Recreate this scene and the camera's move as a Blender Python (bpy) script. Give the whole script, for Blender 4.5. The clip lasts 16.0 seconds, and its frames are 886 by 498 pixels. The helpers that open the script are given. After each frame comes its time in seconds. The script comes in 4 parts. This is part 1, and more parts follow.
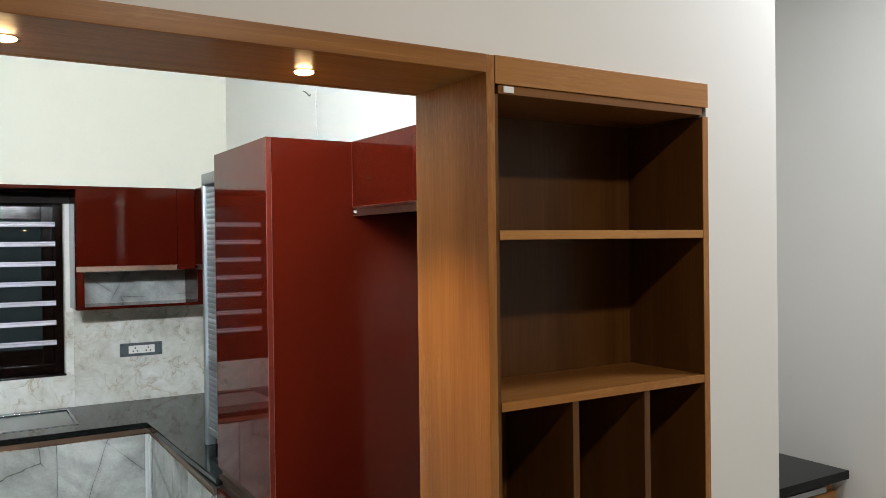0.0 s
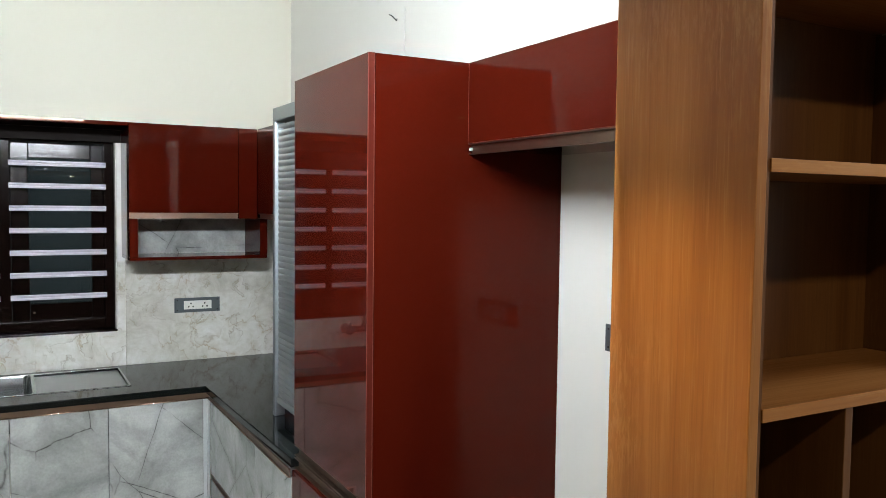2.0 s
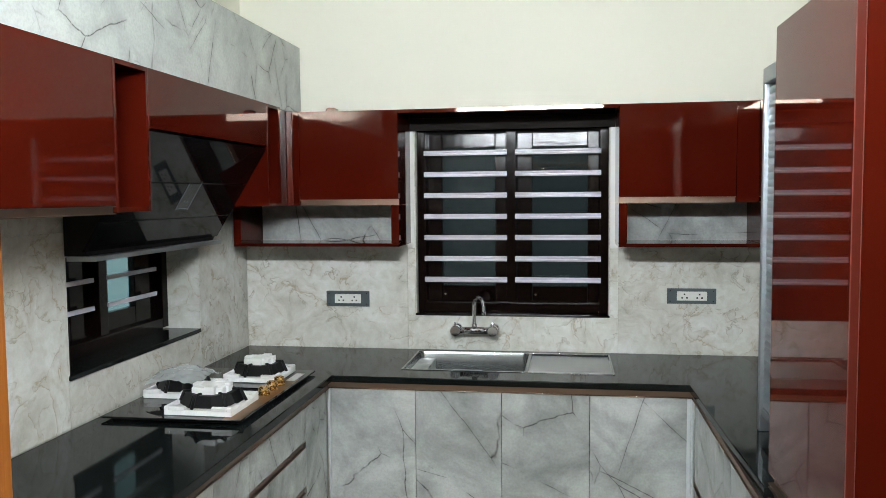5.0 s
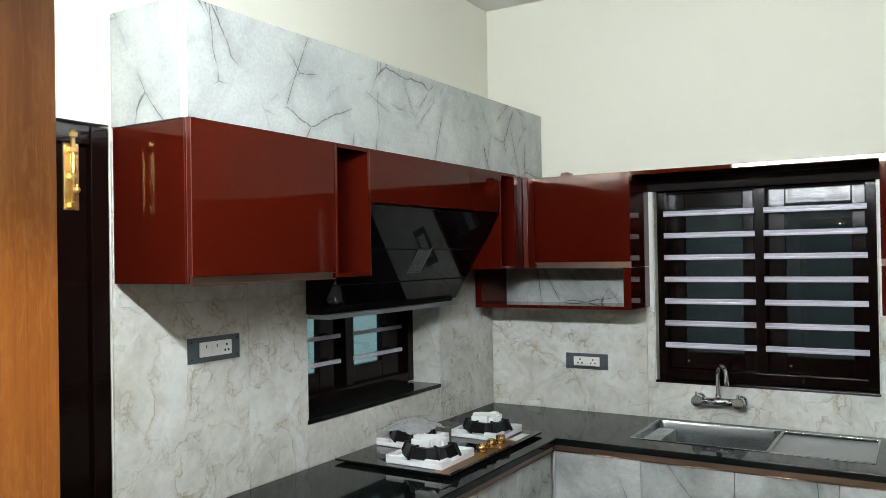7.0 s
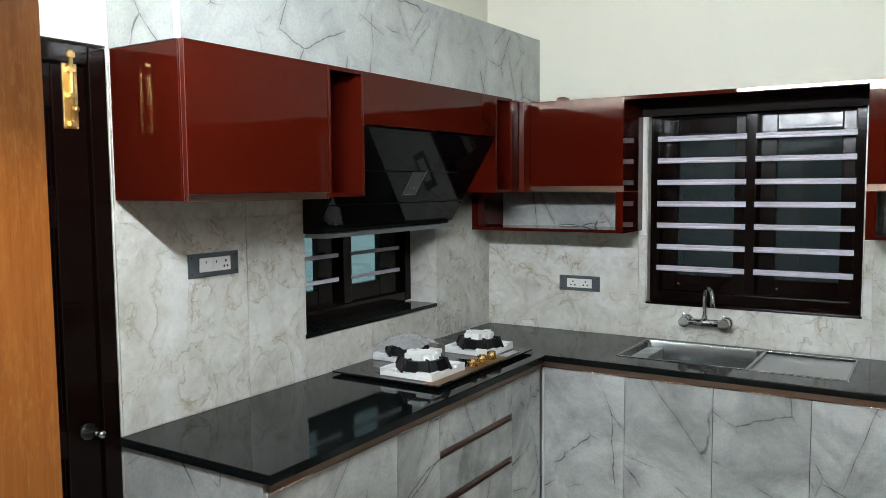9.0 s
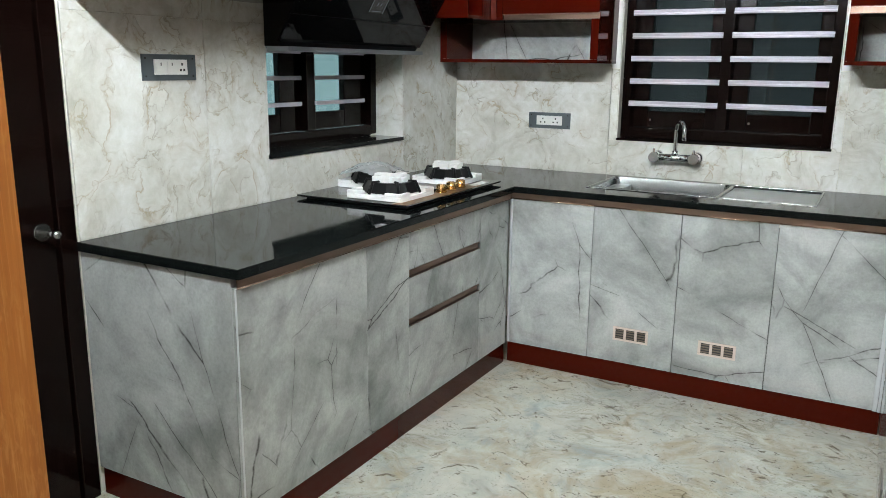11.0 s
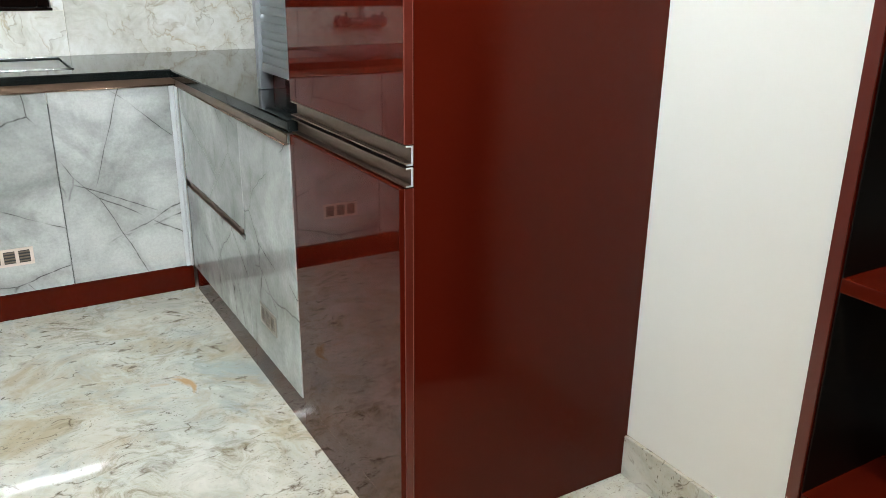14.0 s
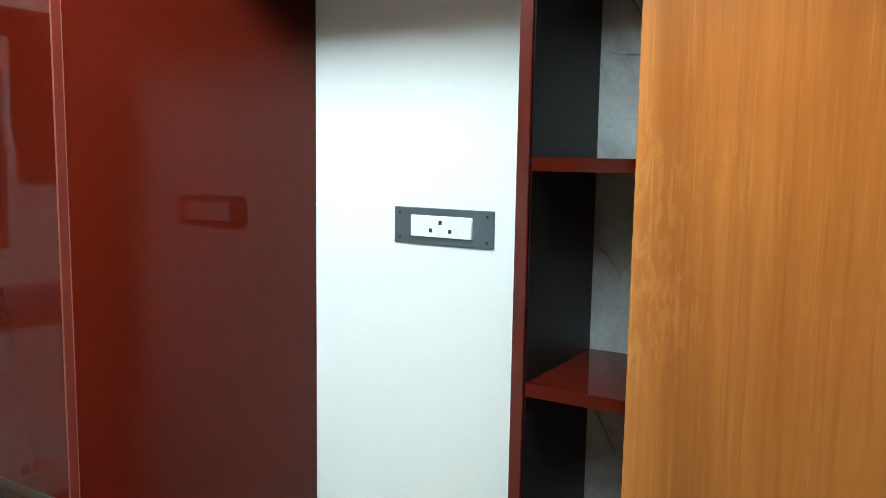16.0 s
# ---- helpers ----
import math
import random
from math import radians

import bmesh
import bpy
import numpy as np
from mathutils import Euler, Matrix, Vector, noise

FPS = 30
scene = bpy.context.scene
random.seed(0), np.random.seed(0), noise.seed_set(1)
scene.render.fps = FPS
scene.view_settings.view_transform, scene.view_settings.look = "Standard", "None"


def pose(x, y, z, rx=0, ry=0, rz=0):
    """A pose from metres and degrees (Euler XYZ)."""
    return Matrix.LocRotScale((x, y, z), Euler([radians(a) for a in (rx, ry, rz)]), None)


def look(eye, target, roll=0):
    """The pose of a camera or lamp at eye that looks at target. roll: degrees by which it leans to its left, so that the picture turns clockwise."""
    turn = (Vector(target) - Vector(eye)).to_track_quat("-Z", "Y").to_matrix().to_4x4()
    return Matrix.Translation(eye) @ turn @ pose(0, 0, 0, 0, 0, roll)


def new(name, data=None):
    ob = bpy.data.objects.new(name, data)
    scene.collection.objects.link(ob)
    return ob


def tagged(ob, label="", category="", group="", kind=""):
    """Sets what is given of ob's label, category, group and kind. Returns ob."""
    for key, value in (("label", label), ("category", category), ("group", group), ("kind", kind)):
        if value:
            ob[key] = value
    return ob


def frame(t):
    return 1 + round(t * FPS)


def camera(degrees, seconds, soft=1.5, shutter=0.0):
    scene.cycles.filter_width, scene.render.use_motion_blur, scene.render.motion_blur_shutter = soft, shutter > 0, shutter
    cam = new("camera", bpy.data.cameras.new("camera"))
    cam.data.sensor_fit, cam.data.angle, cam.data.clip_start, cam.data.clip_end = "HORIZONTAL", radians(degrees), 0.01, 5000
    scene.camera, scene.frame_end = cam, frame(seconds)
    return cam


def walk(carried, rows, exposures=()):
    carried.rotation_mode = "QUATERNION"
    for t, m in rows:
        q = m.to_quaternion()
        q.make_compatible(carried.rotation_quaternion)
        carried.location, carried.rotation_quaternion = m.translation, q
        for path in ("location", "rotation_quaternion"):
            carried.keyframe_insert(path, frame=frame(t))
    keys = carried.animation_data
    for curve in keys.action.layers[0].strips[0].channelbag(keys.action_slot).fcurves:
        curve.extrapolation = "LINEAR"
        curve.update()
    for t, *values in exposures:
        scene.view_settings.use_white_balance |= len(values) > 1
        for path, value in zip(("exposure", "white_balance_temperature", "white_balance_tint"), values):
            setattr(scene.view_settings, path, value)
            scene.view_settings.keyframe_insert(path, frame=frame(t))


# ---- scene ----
cam = camera(58.3, 16.0, soft=0.8)
PATH = [
    (0, (0.058, 0.084, 1.834), (1.102, 1.789, 1.819), -0.7),
    (0.5, (0.077, 0.205, 1.799), (1.145, 1.895, 1.734), 0.1),
    (1, (0.102, 0.447, 1.788), (1.197, 2.118, 1.695), 0.6),
    (1.5, (0.093, 0.59, 1.773), (1.154, 2.282, 1.666), 0.7),
    (2, (0.074, 0.654, 1.79), (1.04, 2.402, 1.676), 0.7),
    (2.5, (0.045, 0.657, 1.79), (0.898, 2.462, 1.669), 0.4),
    (3, (0.04, 0.649, 1.784), (0.765, 2.51, 1.664), 0.4),
    (3.5, (0.066, 0.671, 1.773), (0.598, 2.596, 1.652), 0.0),
    (4, (0.16, 0.726, 1.766), (0.466, 2.699, 1.639), -0.2),
    (4.5, (0.269, 0.821, 1.742), (0.276, 2.816, 1.61), -0.6),
    (5, (0.371, 0.936, 1.743), (0.063, 2.908, 1.608), -0.5),
    (5.2, (0.435, 0.985, 1.749), (-0.003, 2.932, 1.612), -0.6),
    (7.3, (0.831, 1.025, 1.769), (-0.229, 2.72, 1.801), -1.1),
    (7.5, (0.865, 0.978, 1.773), (-0.2, 2.671, 1.807), -1.2),
    (8, (0.923, 0.935, 1.794), (-0.143, 2.627, 1.827), -1.0),
    (8.5, (0.932, 0.949, 1.781), (-0.136, 2.641, 1.761), -1.1),
    (9, (0.906, 0.983, 1.741), (-0.157, 2.669, 1.579), -0.5),
    (9.5, (0.871, 1.003, 1.675), (-0.166, 2.671, 1.297), 0.2),
    (9.7, (0.867, 1.003, 1.64), (-0.158, 2.659, 1.187), 0.2),
    (11.8, (0.695, 1.028, 1.343), (-0.05, 2.828, 0.89), 0.4),
    (12, (0.64, 1.08, 1.306), (0.019, 2.904, 0.772), -0.1),
    (12.5, (0.475, 1.12, 1.267), (0.232, 2.986, 0.588), 0.5),
    (13, (0.302, 1.122, 1.275), (0.467, 2.996, 0.596), 1.5),
    (13.5, (0.252, 1.227, 1.251), (0.776, 3.039, 0.586), 1.4),
    (14, (0.256, 1.337, 1.264), (1.212, 2.964, 0.602), 0.6),
    (14.5, (0.202, 1.375, 1.314), (1.53, 2.709, 0.637), -0.6),
    (15, (0.125, 1.379, 1.347), (1.636, 2.509, 0.681), 0.1),
    (15.5, (0.095, 1.387, 1.364), (1.725, 2.4, 0.799), 1.3),
    (15.7, (0.1, 1.398, 1.418), (1.761, 2.397, 0.926), 1.3),
    (15.9, (0.126, 1.4, 1.503), (1.804, 2.426, 1.136), 1.0),
    (16, (0.147, 1.417, 1.562), (1.844, 2.449, 1.329), 0.9),
]
EXPOSURES = [
    (0.0, 0.36, 6450, 10), (2.0, 0.36, 6500, 12), (4.0, 0.38, 6550, 10), (5.0, 0.38, 6550, 10), (7.5, 0.20, 6500, 10), (8.5, 0.24, 6450, 10),
    (9.0, 0.23, 6450, 11), (9.5, 0.40, 6500, 10), (10.5, 0.56, 6450, 10), (12.0, 0.84, 6700, 11), (13.0, 0.84, 6450, 10), (13.5, 0.88, 6400, 10),
    (14.0, 0.96, 6550, 10), (14.5, 1.02, 6450, 9), (15.0, 1.18, 6150, 5), (15.5, 1.18, 5850, 0), (16.0, 1.00, 5750, -2)]
walk(cam, [(t, look(eye, target, roll)) for t, eye, target, roll in PATH], EXPOSURES)

# ---- world and lamps ----
world = bpy.data.worlds.new("night")
scene.world = world
world.use_nodes = True
bg = world.node_tree.nodes["Background"]
bg.inputs["Color"].default_value = (0.02, 0.03, 0.045, 1)
bg.inputs["Strength"].default_value = 0.4

TUBE_GLOW = 284.0      # tube light over the opening, kitchen side
SPOT_WATTS = 21.0       # warm downlights in the wooden head
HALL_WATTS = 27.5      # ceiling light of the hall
SIDE_WATTS = 26.5      # cool ceiling light of the wash area


def lamp(name, kind, m, watts, colour, **more):
    data = bpy.data.lights.new(name, kind)
    data.energy, data.color = watts, colour
    if "size" in more:
        data.size = more["size"]
    if "radius" in more:
        data.shadow_soft_size = more["radius"]
    if "angle" in more:
        data.spot_size, data.spot_blend = radians(more["angle"]), 0.75
    ob = new(name, data)
    ob.matrix_world = m
    return ob


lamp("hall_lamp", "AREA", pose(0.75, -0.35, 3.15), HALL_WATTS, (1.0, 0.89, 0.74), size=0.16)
lamp("wash_lamp", "AREA", pose(2.45, 0.9, 3.15), SIDE_WATTS, (0.90, 0.94, 0.97), size=0.4)
for lx, ly in ((0.128, 1.551), (0.647, 1.562)):
    lamp("downlight_lamp", "SPOT", pose(lx, ly, 2.160), SPOT_WATTS, (1.0, 0.66, 0.33), radius=0.012, angle=92)


# ---- materials ----
class Mat:
    """A node material round one Principled shader."""

    def __init__(self, name, colour=(0.5, 0.5, 0.5), rough=0.5, metal=0.0, **more):
        self.m = bpy.data.materials.new(name)
        self.m.use_nodes = True
        self.t = self.m.node_tree
        self.b = self.t.nodes["Principled BSDF"]
        self.set("Base Color", colour)
        self.set("Roughness", rough)
        self.set("Metallic", metal)
        for k, v in more.items():
            self.set(k.replace("_", " "), v)
        self._co = None

    def set(self, key, v):
        s = self.b.inputs[key]
        if isinstance(v, bpy.types.NodeSocket):
            self.t.links.new(v, s)
        else:
            s.default_value = (*v, 1) if isinstance(v, tuple) and len(v) == 3 and s.type == "RGBA" else v

    def n(self, kind, out=0, props=None, **ins):
        nd = self.t.nodes.new("ShaderNode" + kind)
        for k, v in (props or {}).items():
            node_mode(nd, k, v)
        for k, v in ins.items():
            key = int(k[1:]) if k[0] == "i" and k[1:].isdigit() else k.replace("_", " ")
            s = nd.inputs[key]
            if isinstance(v, bpy.types.NodeSocket):
                self.t.links.new(v, s)
            else:
                s.default_value = (*v, 1) if isinstance(v, tuple) and len(v) == 3 and s.type == "RGBA" else v
        return nd.outputs[out]

    def co(self, scale=(1, 1, 1), shift=0.0):
        """Object coordinates, moved by a random amount for each object."""
        c = self.n("TexCoord", out=3)
        if shift:
            r = self.n("ObjectInfo", out=5)
            c = self.n("VectorMath", i0=c, i1=self.n("CombineXYZ", X=self.math("MULTIPLY", r, shift), Y=self.math("MULTIPLY", r, shift * 0.7), Z=self.math("MULTIPLY", r, shift * 1.3)))
        return self.n("Mapping", Vector=c, Scale=scale)

    def math(self, op, a, b=0.0, c=0.0):
        nd = self.t.nodes.new("ShaderNodeMath")
        nd.operation = op
        for i, v in enumerate((a, b, c)):
            if isinstance(v, bpy.types.NodeSocket):
                self.t.links.new(v, nd.inputs[i])
            else:
                nd.inputs[i].default_value = v
        return nd.outputs[0]

    def noise(self, vec, scale, detail=4.0, rough=0.55, distort=0.0):
        return self.n("TexNoise", Vector=vec, Scale=scale, Detail=detail, Roughness=rough, Distortion=distort)

    def ramp(self, fac, *stops):
        nd = self.t.nodes.new("ShaderNodeValToRGB")
        self.t.links.new(fac, nd.inputs[0])
        e = nd.color_ramp.elements
        while len(e) < len(stops):
            e.new(0.5)
        for el, (p, c) in zip(e, stops):
            el.position, el.color = p, (*c, 1) if isinstance(c, tuple) else (c, c, c, 1)
        return nd.outputs[0]

    def mix(self, fac, a, b, blend="MIX"):
        nd = self.t.nodes.new("ShaderNodeMix")
        nd.data_type, nd.blend_type = "RGBA", blend
        for i, v in ((0, fac), (6, a), (7, b)):
            if isinstance(v, bpy.types.NodeSocket):
                self.t.links.new(v, nd.inputs[i])
            else:
                nd.inputs[i].default_value = (*v, 1) if isinstance(v, tuple) else v
        return nd.outputs[2]

    def vein(self, vec, scale, width, detail=3.0, distort=0.4):
        """Long wandering lines: 1 on the line, 0 off it; and the field they follow."""
        n = self.noise(vec, scale, detail, 0.5, distort)
        d = self.math("ABSOLUTE", self.math("SUBTRACT", n, 0.5))
        return self.ramp(d, (0.0, 1.0), (width, 0.0)), n

    def crack(self, vec, scale, width, distort=0.35, wave=2.0):
        """Thin branching lines: 1 on the line, 0 off it."""
        w = self.n("VectorMath", props={"operation": "SCALE"}, i0=self.n("TexNoise", out=1, Vector=vec, Scale=wave, Detail=3.0), Scale=distort)
        v = self.n("VectorMath", i0=vec, i1=w)
        d = self.n("TexVoronoi", props={"feature": "DISTANCE_TO_EDGE"}, Vector=v, Scale=scale)
        return self.ramp(d, (0.0, 1.0), (width, 0.0))

    def bump(self, h, strength=0.1, dist=0.002):
        self.set("Normal", self.n("Bump", Height=h, Strength=strength, Distance=dist))


def node_mode(nd, k, v):
    if k == "operation":
        nd.operation = v
    elif k == "feature":
        nd.feature = v


def red_laminate():
    a = Mat("red_laminate", rough=0.03, IOR=1.28)
    a.set("Specular Tint", (1.0, 0.76, 0.62))
    v = a.co((1, 1, 1), 3.0)
    a.set("Base Color", a.mix(a.noise(v, 3.0), (0.043, 0.0036, 0.0014), (0.053, 0.0048, 0.0020)))
    a.set("Roughness", a.ramp(a.noise(v, 7.0, 6.0), (0.35, 0.018), (0.75, 0.045)))
    a.bump(a.noise(v, 6.0, 1.0), 0.025, 0.002)
    return a.m


def grey_marble(name, c0, c1, dark, rough, vein=1.0, shift=9.0):
    a = Mat(name, IOR=1.60)
    v = a.co((1, 1, 1), shift)
    cloud = a.ramp(a.noise(v, 2.4, 9.0, 0.62, 0.5), (0.32, c0), (0.62, c1))
    for turn, place, scale, lo, most in ((0.55, (0, 0, 0), 2.6, 0.52, 0.46), (1.20, (4, 2, 7), 2.2, 0.54, 0.40)):
        lean = a.n("Mapping", Vector=a.n("Mapping", Vector=v, Rotation=(turn, turn, 0.0), Location=place), Scale=(1.5, 1.5, 0.6))
        cloud = a.mix(a.ramp(a.noise(lean, scale, 8.0, 0.66, 0.6), (lo, 0.0), (lo + 0.18, most)), cloud, tuple(q * 0.66 for q in c0))
    grain = a.ramp(a.noise(v, 90.0, 4.0, 0.7), (0.40, 0.0), (0.70, 0.16))
    cloud = a.mix(grain, cloud, dark)
    total = None
    for turn, place, scale, width, gate_scale, lo in (
            ((0.50, 0.50, 0.0), (0, 0, 0), 2.3, 0.0060, 3.0, 0.47), ((0.85, 0.85, 0.0), (3, 5, 1), 2.0, 0.0052, 3.3, 0.505),
            ((1.20, 1.20, 0.0), (7, 1, 4), 2.1, 0.0050, 3.4, 0.515), ((-0.45, -0.45, 0.0), (1, 9, 6), 1.9, 0.0050, 2.6, 0.525)):
        t = a.n("Mapping", Vector=a.n("Mapping", Vector=v, Rotation=turn, Location=place), Scale=(1.0, 1.0, 0.10))
        gate = a.ramp(a.noise(a.n("Mapping", Vector=v, Location=place), gate_scale, 3.0), (lo, 0.0), (lo + 0.08, 1.0))
        thin = a.crack(t, scale, width, 0.035, 7.0)
        shade = a.math("MULTIPLY", a.crack(t, scale, width * 9, 0.035, 7.0), 0.24)
        one = a.math("MULTIPLY", a.math("MAXIMUM", thin, shade), gate)
        total = one if total is None else a.math("MAXIMUM", total, one)
    broken = a.ramp(a.noise(v, 30.0, 4.0, 0.6), (0.36, 0.55), (0.52, 1.0))
    a.set("Base Color", a.mix(a.math("MULTIPLY", a.math("MULTIPLY", total, broken), 0.82 * vein), cloud, dark))
    a.set("Roughness", rough)
    return a.m


def beige_marble():
    a = Mat("beige_marble_tile", IOR=1.5)
    v = a.co((1, 1, 1), 6.0)
    v = a.n("VectorMath", i0=v, i1=a.n("VectorMath", props={"operation": "SCALE"}, i0=a.n("TexNoise", out=1, Vector=v, Scale=7.0, Detail=4.0), Scale=0.10))
    cloud = a.ramp(a.noise(v, 4.2, 9.0, 0.68, 0.4), (0.30, (0.44, 0.43, 0.37)), (0.46, (0.63, 0.625, 0.57)), (0.66, (0.76, 0.765, 0.735)))
    mottle = a.ramp(a.noise(v, 24.0, 6.0, 0.72, 0.3), (0.38, 0.0), (0.66, 0.34))
    c = a.mix(mottle, cloud, (0.47, 0.445, 0.365))
    # wandering tan and grey veins with a soft stain on one side, broken into stretches
    for place, scale, width, gs, lo, strength, tone in (
            ((0, 0, 0), 4.2, 0.011, 4.2, 0.45, 0.62, (0.36, 0.28, 0.16)), ((2, 7, 4), 5.6, 0.009, 3.6, 0.47, 0.60, (0.27, 0.24, 0.17)),
            ((6, 3, 8), 3.4, 0.008, 3.2, 0.48, 0.55, (0.33, 0.28, 0.18))):
        t = a.n("Mapping", Vector=v, Location=place)
        line, field = a.vein(t, scale, width, 6.0, 0.5)
        gate = a.ramp(a.noise(t, gs, 5.0, 0.62), (lo, 0.0), (lo + 0.12, 1.0))
        side = a.math("MULTIPLY", a.ramp(field, (0.490, 0.0), (0.503, 0.55), (0.560, 0.0)), gate)
        c = a.mix(a.math("MULTIPLY", side, strength * 0.7), c, tone)
        c = a.mix(a.math("MULTIPLY", a.math("MULTIPLY", line, gate), strength), c, tone)
    a.set("Base Color", c)
    a.set("Roughness", 0.22)
    a.bump(a.noise(v, 20.0, 3.0), 0.03, 0.001)
    return a.m


def floor_marble():
    a = Mat("floor_marble", IOR=1.62)
    v = a.co()
    warp = a.n("VectorMath", i0=v, i1=a.n("VectorMath", props={"operation": "SCALE"}, i0=a.n("TexNoise", out=1, Vector=v, Scale=2.4, Detail=3.0), Scale=0.35))
    big = a.ramp(a.noise(warp, 2.0, 9.0, 0.66, 0.4), (0.32, (0.27, 0.31, 0.29)), (0.45, (0.42, 0.435, 0.39)), (0.55, (0.50, 0.49, 0.42)), (0.68, (0.43, 0.38, 0.27)))
    fine = a.ramp(a.noise(warp, 9.0, 8.0, 0.72, 0.3), (0.32, (0.30, 0.325, 0.30)), (0.50, (0.48, 0.475, 0.42)), (0.70, (0.57, 0.56, 0.50)))
    c = a.mix(0.5, big, fine)
    blue = a.ramp(a.noise(a.n("Mapping", Vector=warp, Location=(3, 1, 0)), 3.4, 6.0, 0.62, 0.3), (0.55, 0.0), (0.68, 0.65))
    c = a.mix(blue, c, (0.25, 0.32, 0.32))
    ochre = a.ramp(a.noise(a.n("Mapping", Vector=warp, Location=(8, 2, 0)), 3.6, 8.0, 0.70, 0.6), (0.50, 0.0), (0.65, 0.66))
    c = a.mix(ochre, c, (0.34, 0.275, 0.16))
    patch = a.ramp(a.noise(a.n("Mapping", Vector=v, Location=(2, 6, 0)), 1.9, 4.0), (0.46, 0.0), (0.62, 1.0))
    moss = a.ramp(a.noise(a.n("Mapping", Vector=warp, Rotation=(0, 0, 0.9), Scale=(1.0, 1.7, 1)), 11.0, 9.0, 0.76, 1.0), (0.50, 0.0), (0.64, 0.80))
    c = a.mix(a.math("MULTIPLY", moss, patch), c, (0.17, 0.145, 0.075))
    # broken hairlines, each family at its own slant
    for turn, scale, width, gs, lo in ((0.5, 2.6, 0.011, 5.0, 0.55), (-0.9, 3.4, 0.010, 6.5, 0.56), (1.5, 4.2, 0.012, 8.0, 0.57), (2.3, 6.5, 0.017, 10.0, 0.58)):
        w = a.n("Mapping", Vector=warp, Rotation=(0, 0, turn), Location=(turn * 3, turn, 0), Scale=(0.8, 1.3, 1))
        line, _ = a.vein(w, scale, width, 6.0, 0.6)
        gate = a.ramp(a.noise(a.n("Mapping", Vector=v, Location=(turn, 3, 0)), gs, 4.0, 0.6), (lo, 0.0), (lo + 0.05, 1.0))
        c = a.mix(a.math("MULTIPLY", a.math("MULTIPLY", line, gate), 0.85), c, (0.085, 0.060, 0.034))
    # short dark flecks in clusters
    for place, scale, lo, strength in (((0, 0, 0), 40.0, 0.645, 0.85), ((5, 9, 0), 75.0, 0.63, 0.80)):
        f = a.n("Mapping", Vector=v, Rotation=(0, 0, 0.5), Location=place, Scale=(0.8, 1.5, 1))
        speck = a.ramp(a.noise(f, scale, 2.5, 0.6, 1.6), (lo, 0.0), (lo + 0.03, 1.0))
        where = a.ramp(a.noise(a.n("Mapping", Vector=v, Location=place), 4.0, 4.0, 0.65), (0.46, 0.0), (0.60, 1.0))
        c = a.mix(a.math("MULTIPLY", a.math("MULTIPLY", speck, where), strength), c, (0.075, 0.055, 0.033))
    white = a.ramp(a.noise(a.n("Mapping", Vector=warp, Location=(1, 12, 0)), 5.0, 7.0, 0.66, 0.4), (0.56, 0.0), (0.70, 0.55))
    c = a.mix(white, c, (0.64, 0.65, 0.60))
    rust = a.ramp(a.noise(a.n("Mapping", Vector=warp, Location=(4.3, 1.7, 0), Scale=(1.6, 0.8, 1)), 3.4, 4.0), (0.68, 0.0), (0.73, 0.8))
    a.set("Base Color", a.mix(rust, c, (0.40, 0.23, 0.08)))
    a.set("Roughness", a.ramp(a.noise(v, 5.0), (0.3, 0.015), (0.8, 0.04)))
    a.bump(a.noise(v, 3.0, 1.0), 0.008, 0.002)
    return a.m


def teak(name, along, tone=1.0):
    a = Mat(name, IOR=1.45)
    sc = {"x": (1.6, 62, 62), "y": (62, 1.6, 62), "z": (62, 62, 1.6)}[along]
    v = a.co(sc, 4.0)
    wide = {"x": (0.35, 10, 10), "y": (10, 0.35, 10), "z": (10, 10, 0.35)}[along]
    bands = a.noise(a.co(wide, 4.0), 1.0, 4.0, 0.55, 1.1)
    fine = a.noise(v, 2.6, 6.0, 0.65, 0.3)
    c = a.ramp(bands, (0.30, (0.228, 0.088, 0.017)), (0.50, (0.322, 0.133, 0.029)), (0.70, (0.400, 0.188, 0.052)))
    c = a.mix(a.ramp(fine, (0.45, 0.0), (0.74, 0.46)), c, (0.19, 0.066, 0.013))
    fleck = a.noise(a.co(tuple(q * 2.2 for q in sc), 4.0), 2.2, 2.0)
    c = a.mix(a.ramp(fleck, (0.58, 0.0), (0.74, 0.42)), c, (0.44, 0.235, 0.085))
    curl = a.noise(a.co({"x": (14, 60, 60), "y": (60, 14, 60), "z": (60, 60, 14)}[along], 4.0), 2.4, 4.0, 0.6, 0.5)
    gate = a.ramp(a.noise(a.co((2.2, 2.2, 2.2), 4.0), 1.6, 2.0), (0.46, 0.0), (0.62, 1.0))
    c = a.mix(a.math("MULTIPLY", a.ramp(curl, (0.48, 0.0), (0.66, 0.36)), gate), c, (0.48, 0.25, 0.085))
    # a tone below 1 puts the shade of a recess into the colour
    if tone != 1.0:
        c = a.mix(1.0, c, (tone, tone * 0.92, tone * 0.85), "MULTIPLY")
    a.set("Base Color", c)
    a.set("Roughness", a.ramp(fine, (0.3, 0.30), (0.7, 0.42)))
    a.bump(fine, 0.12, 0.001)
    return a.m


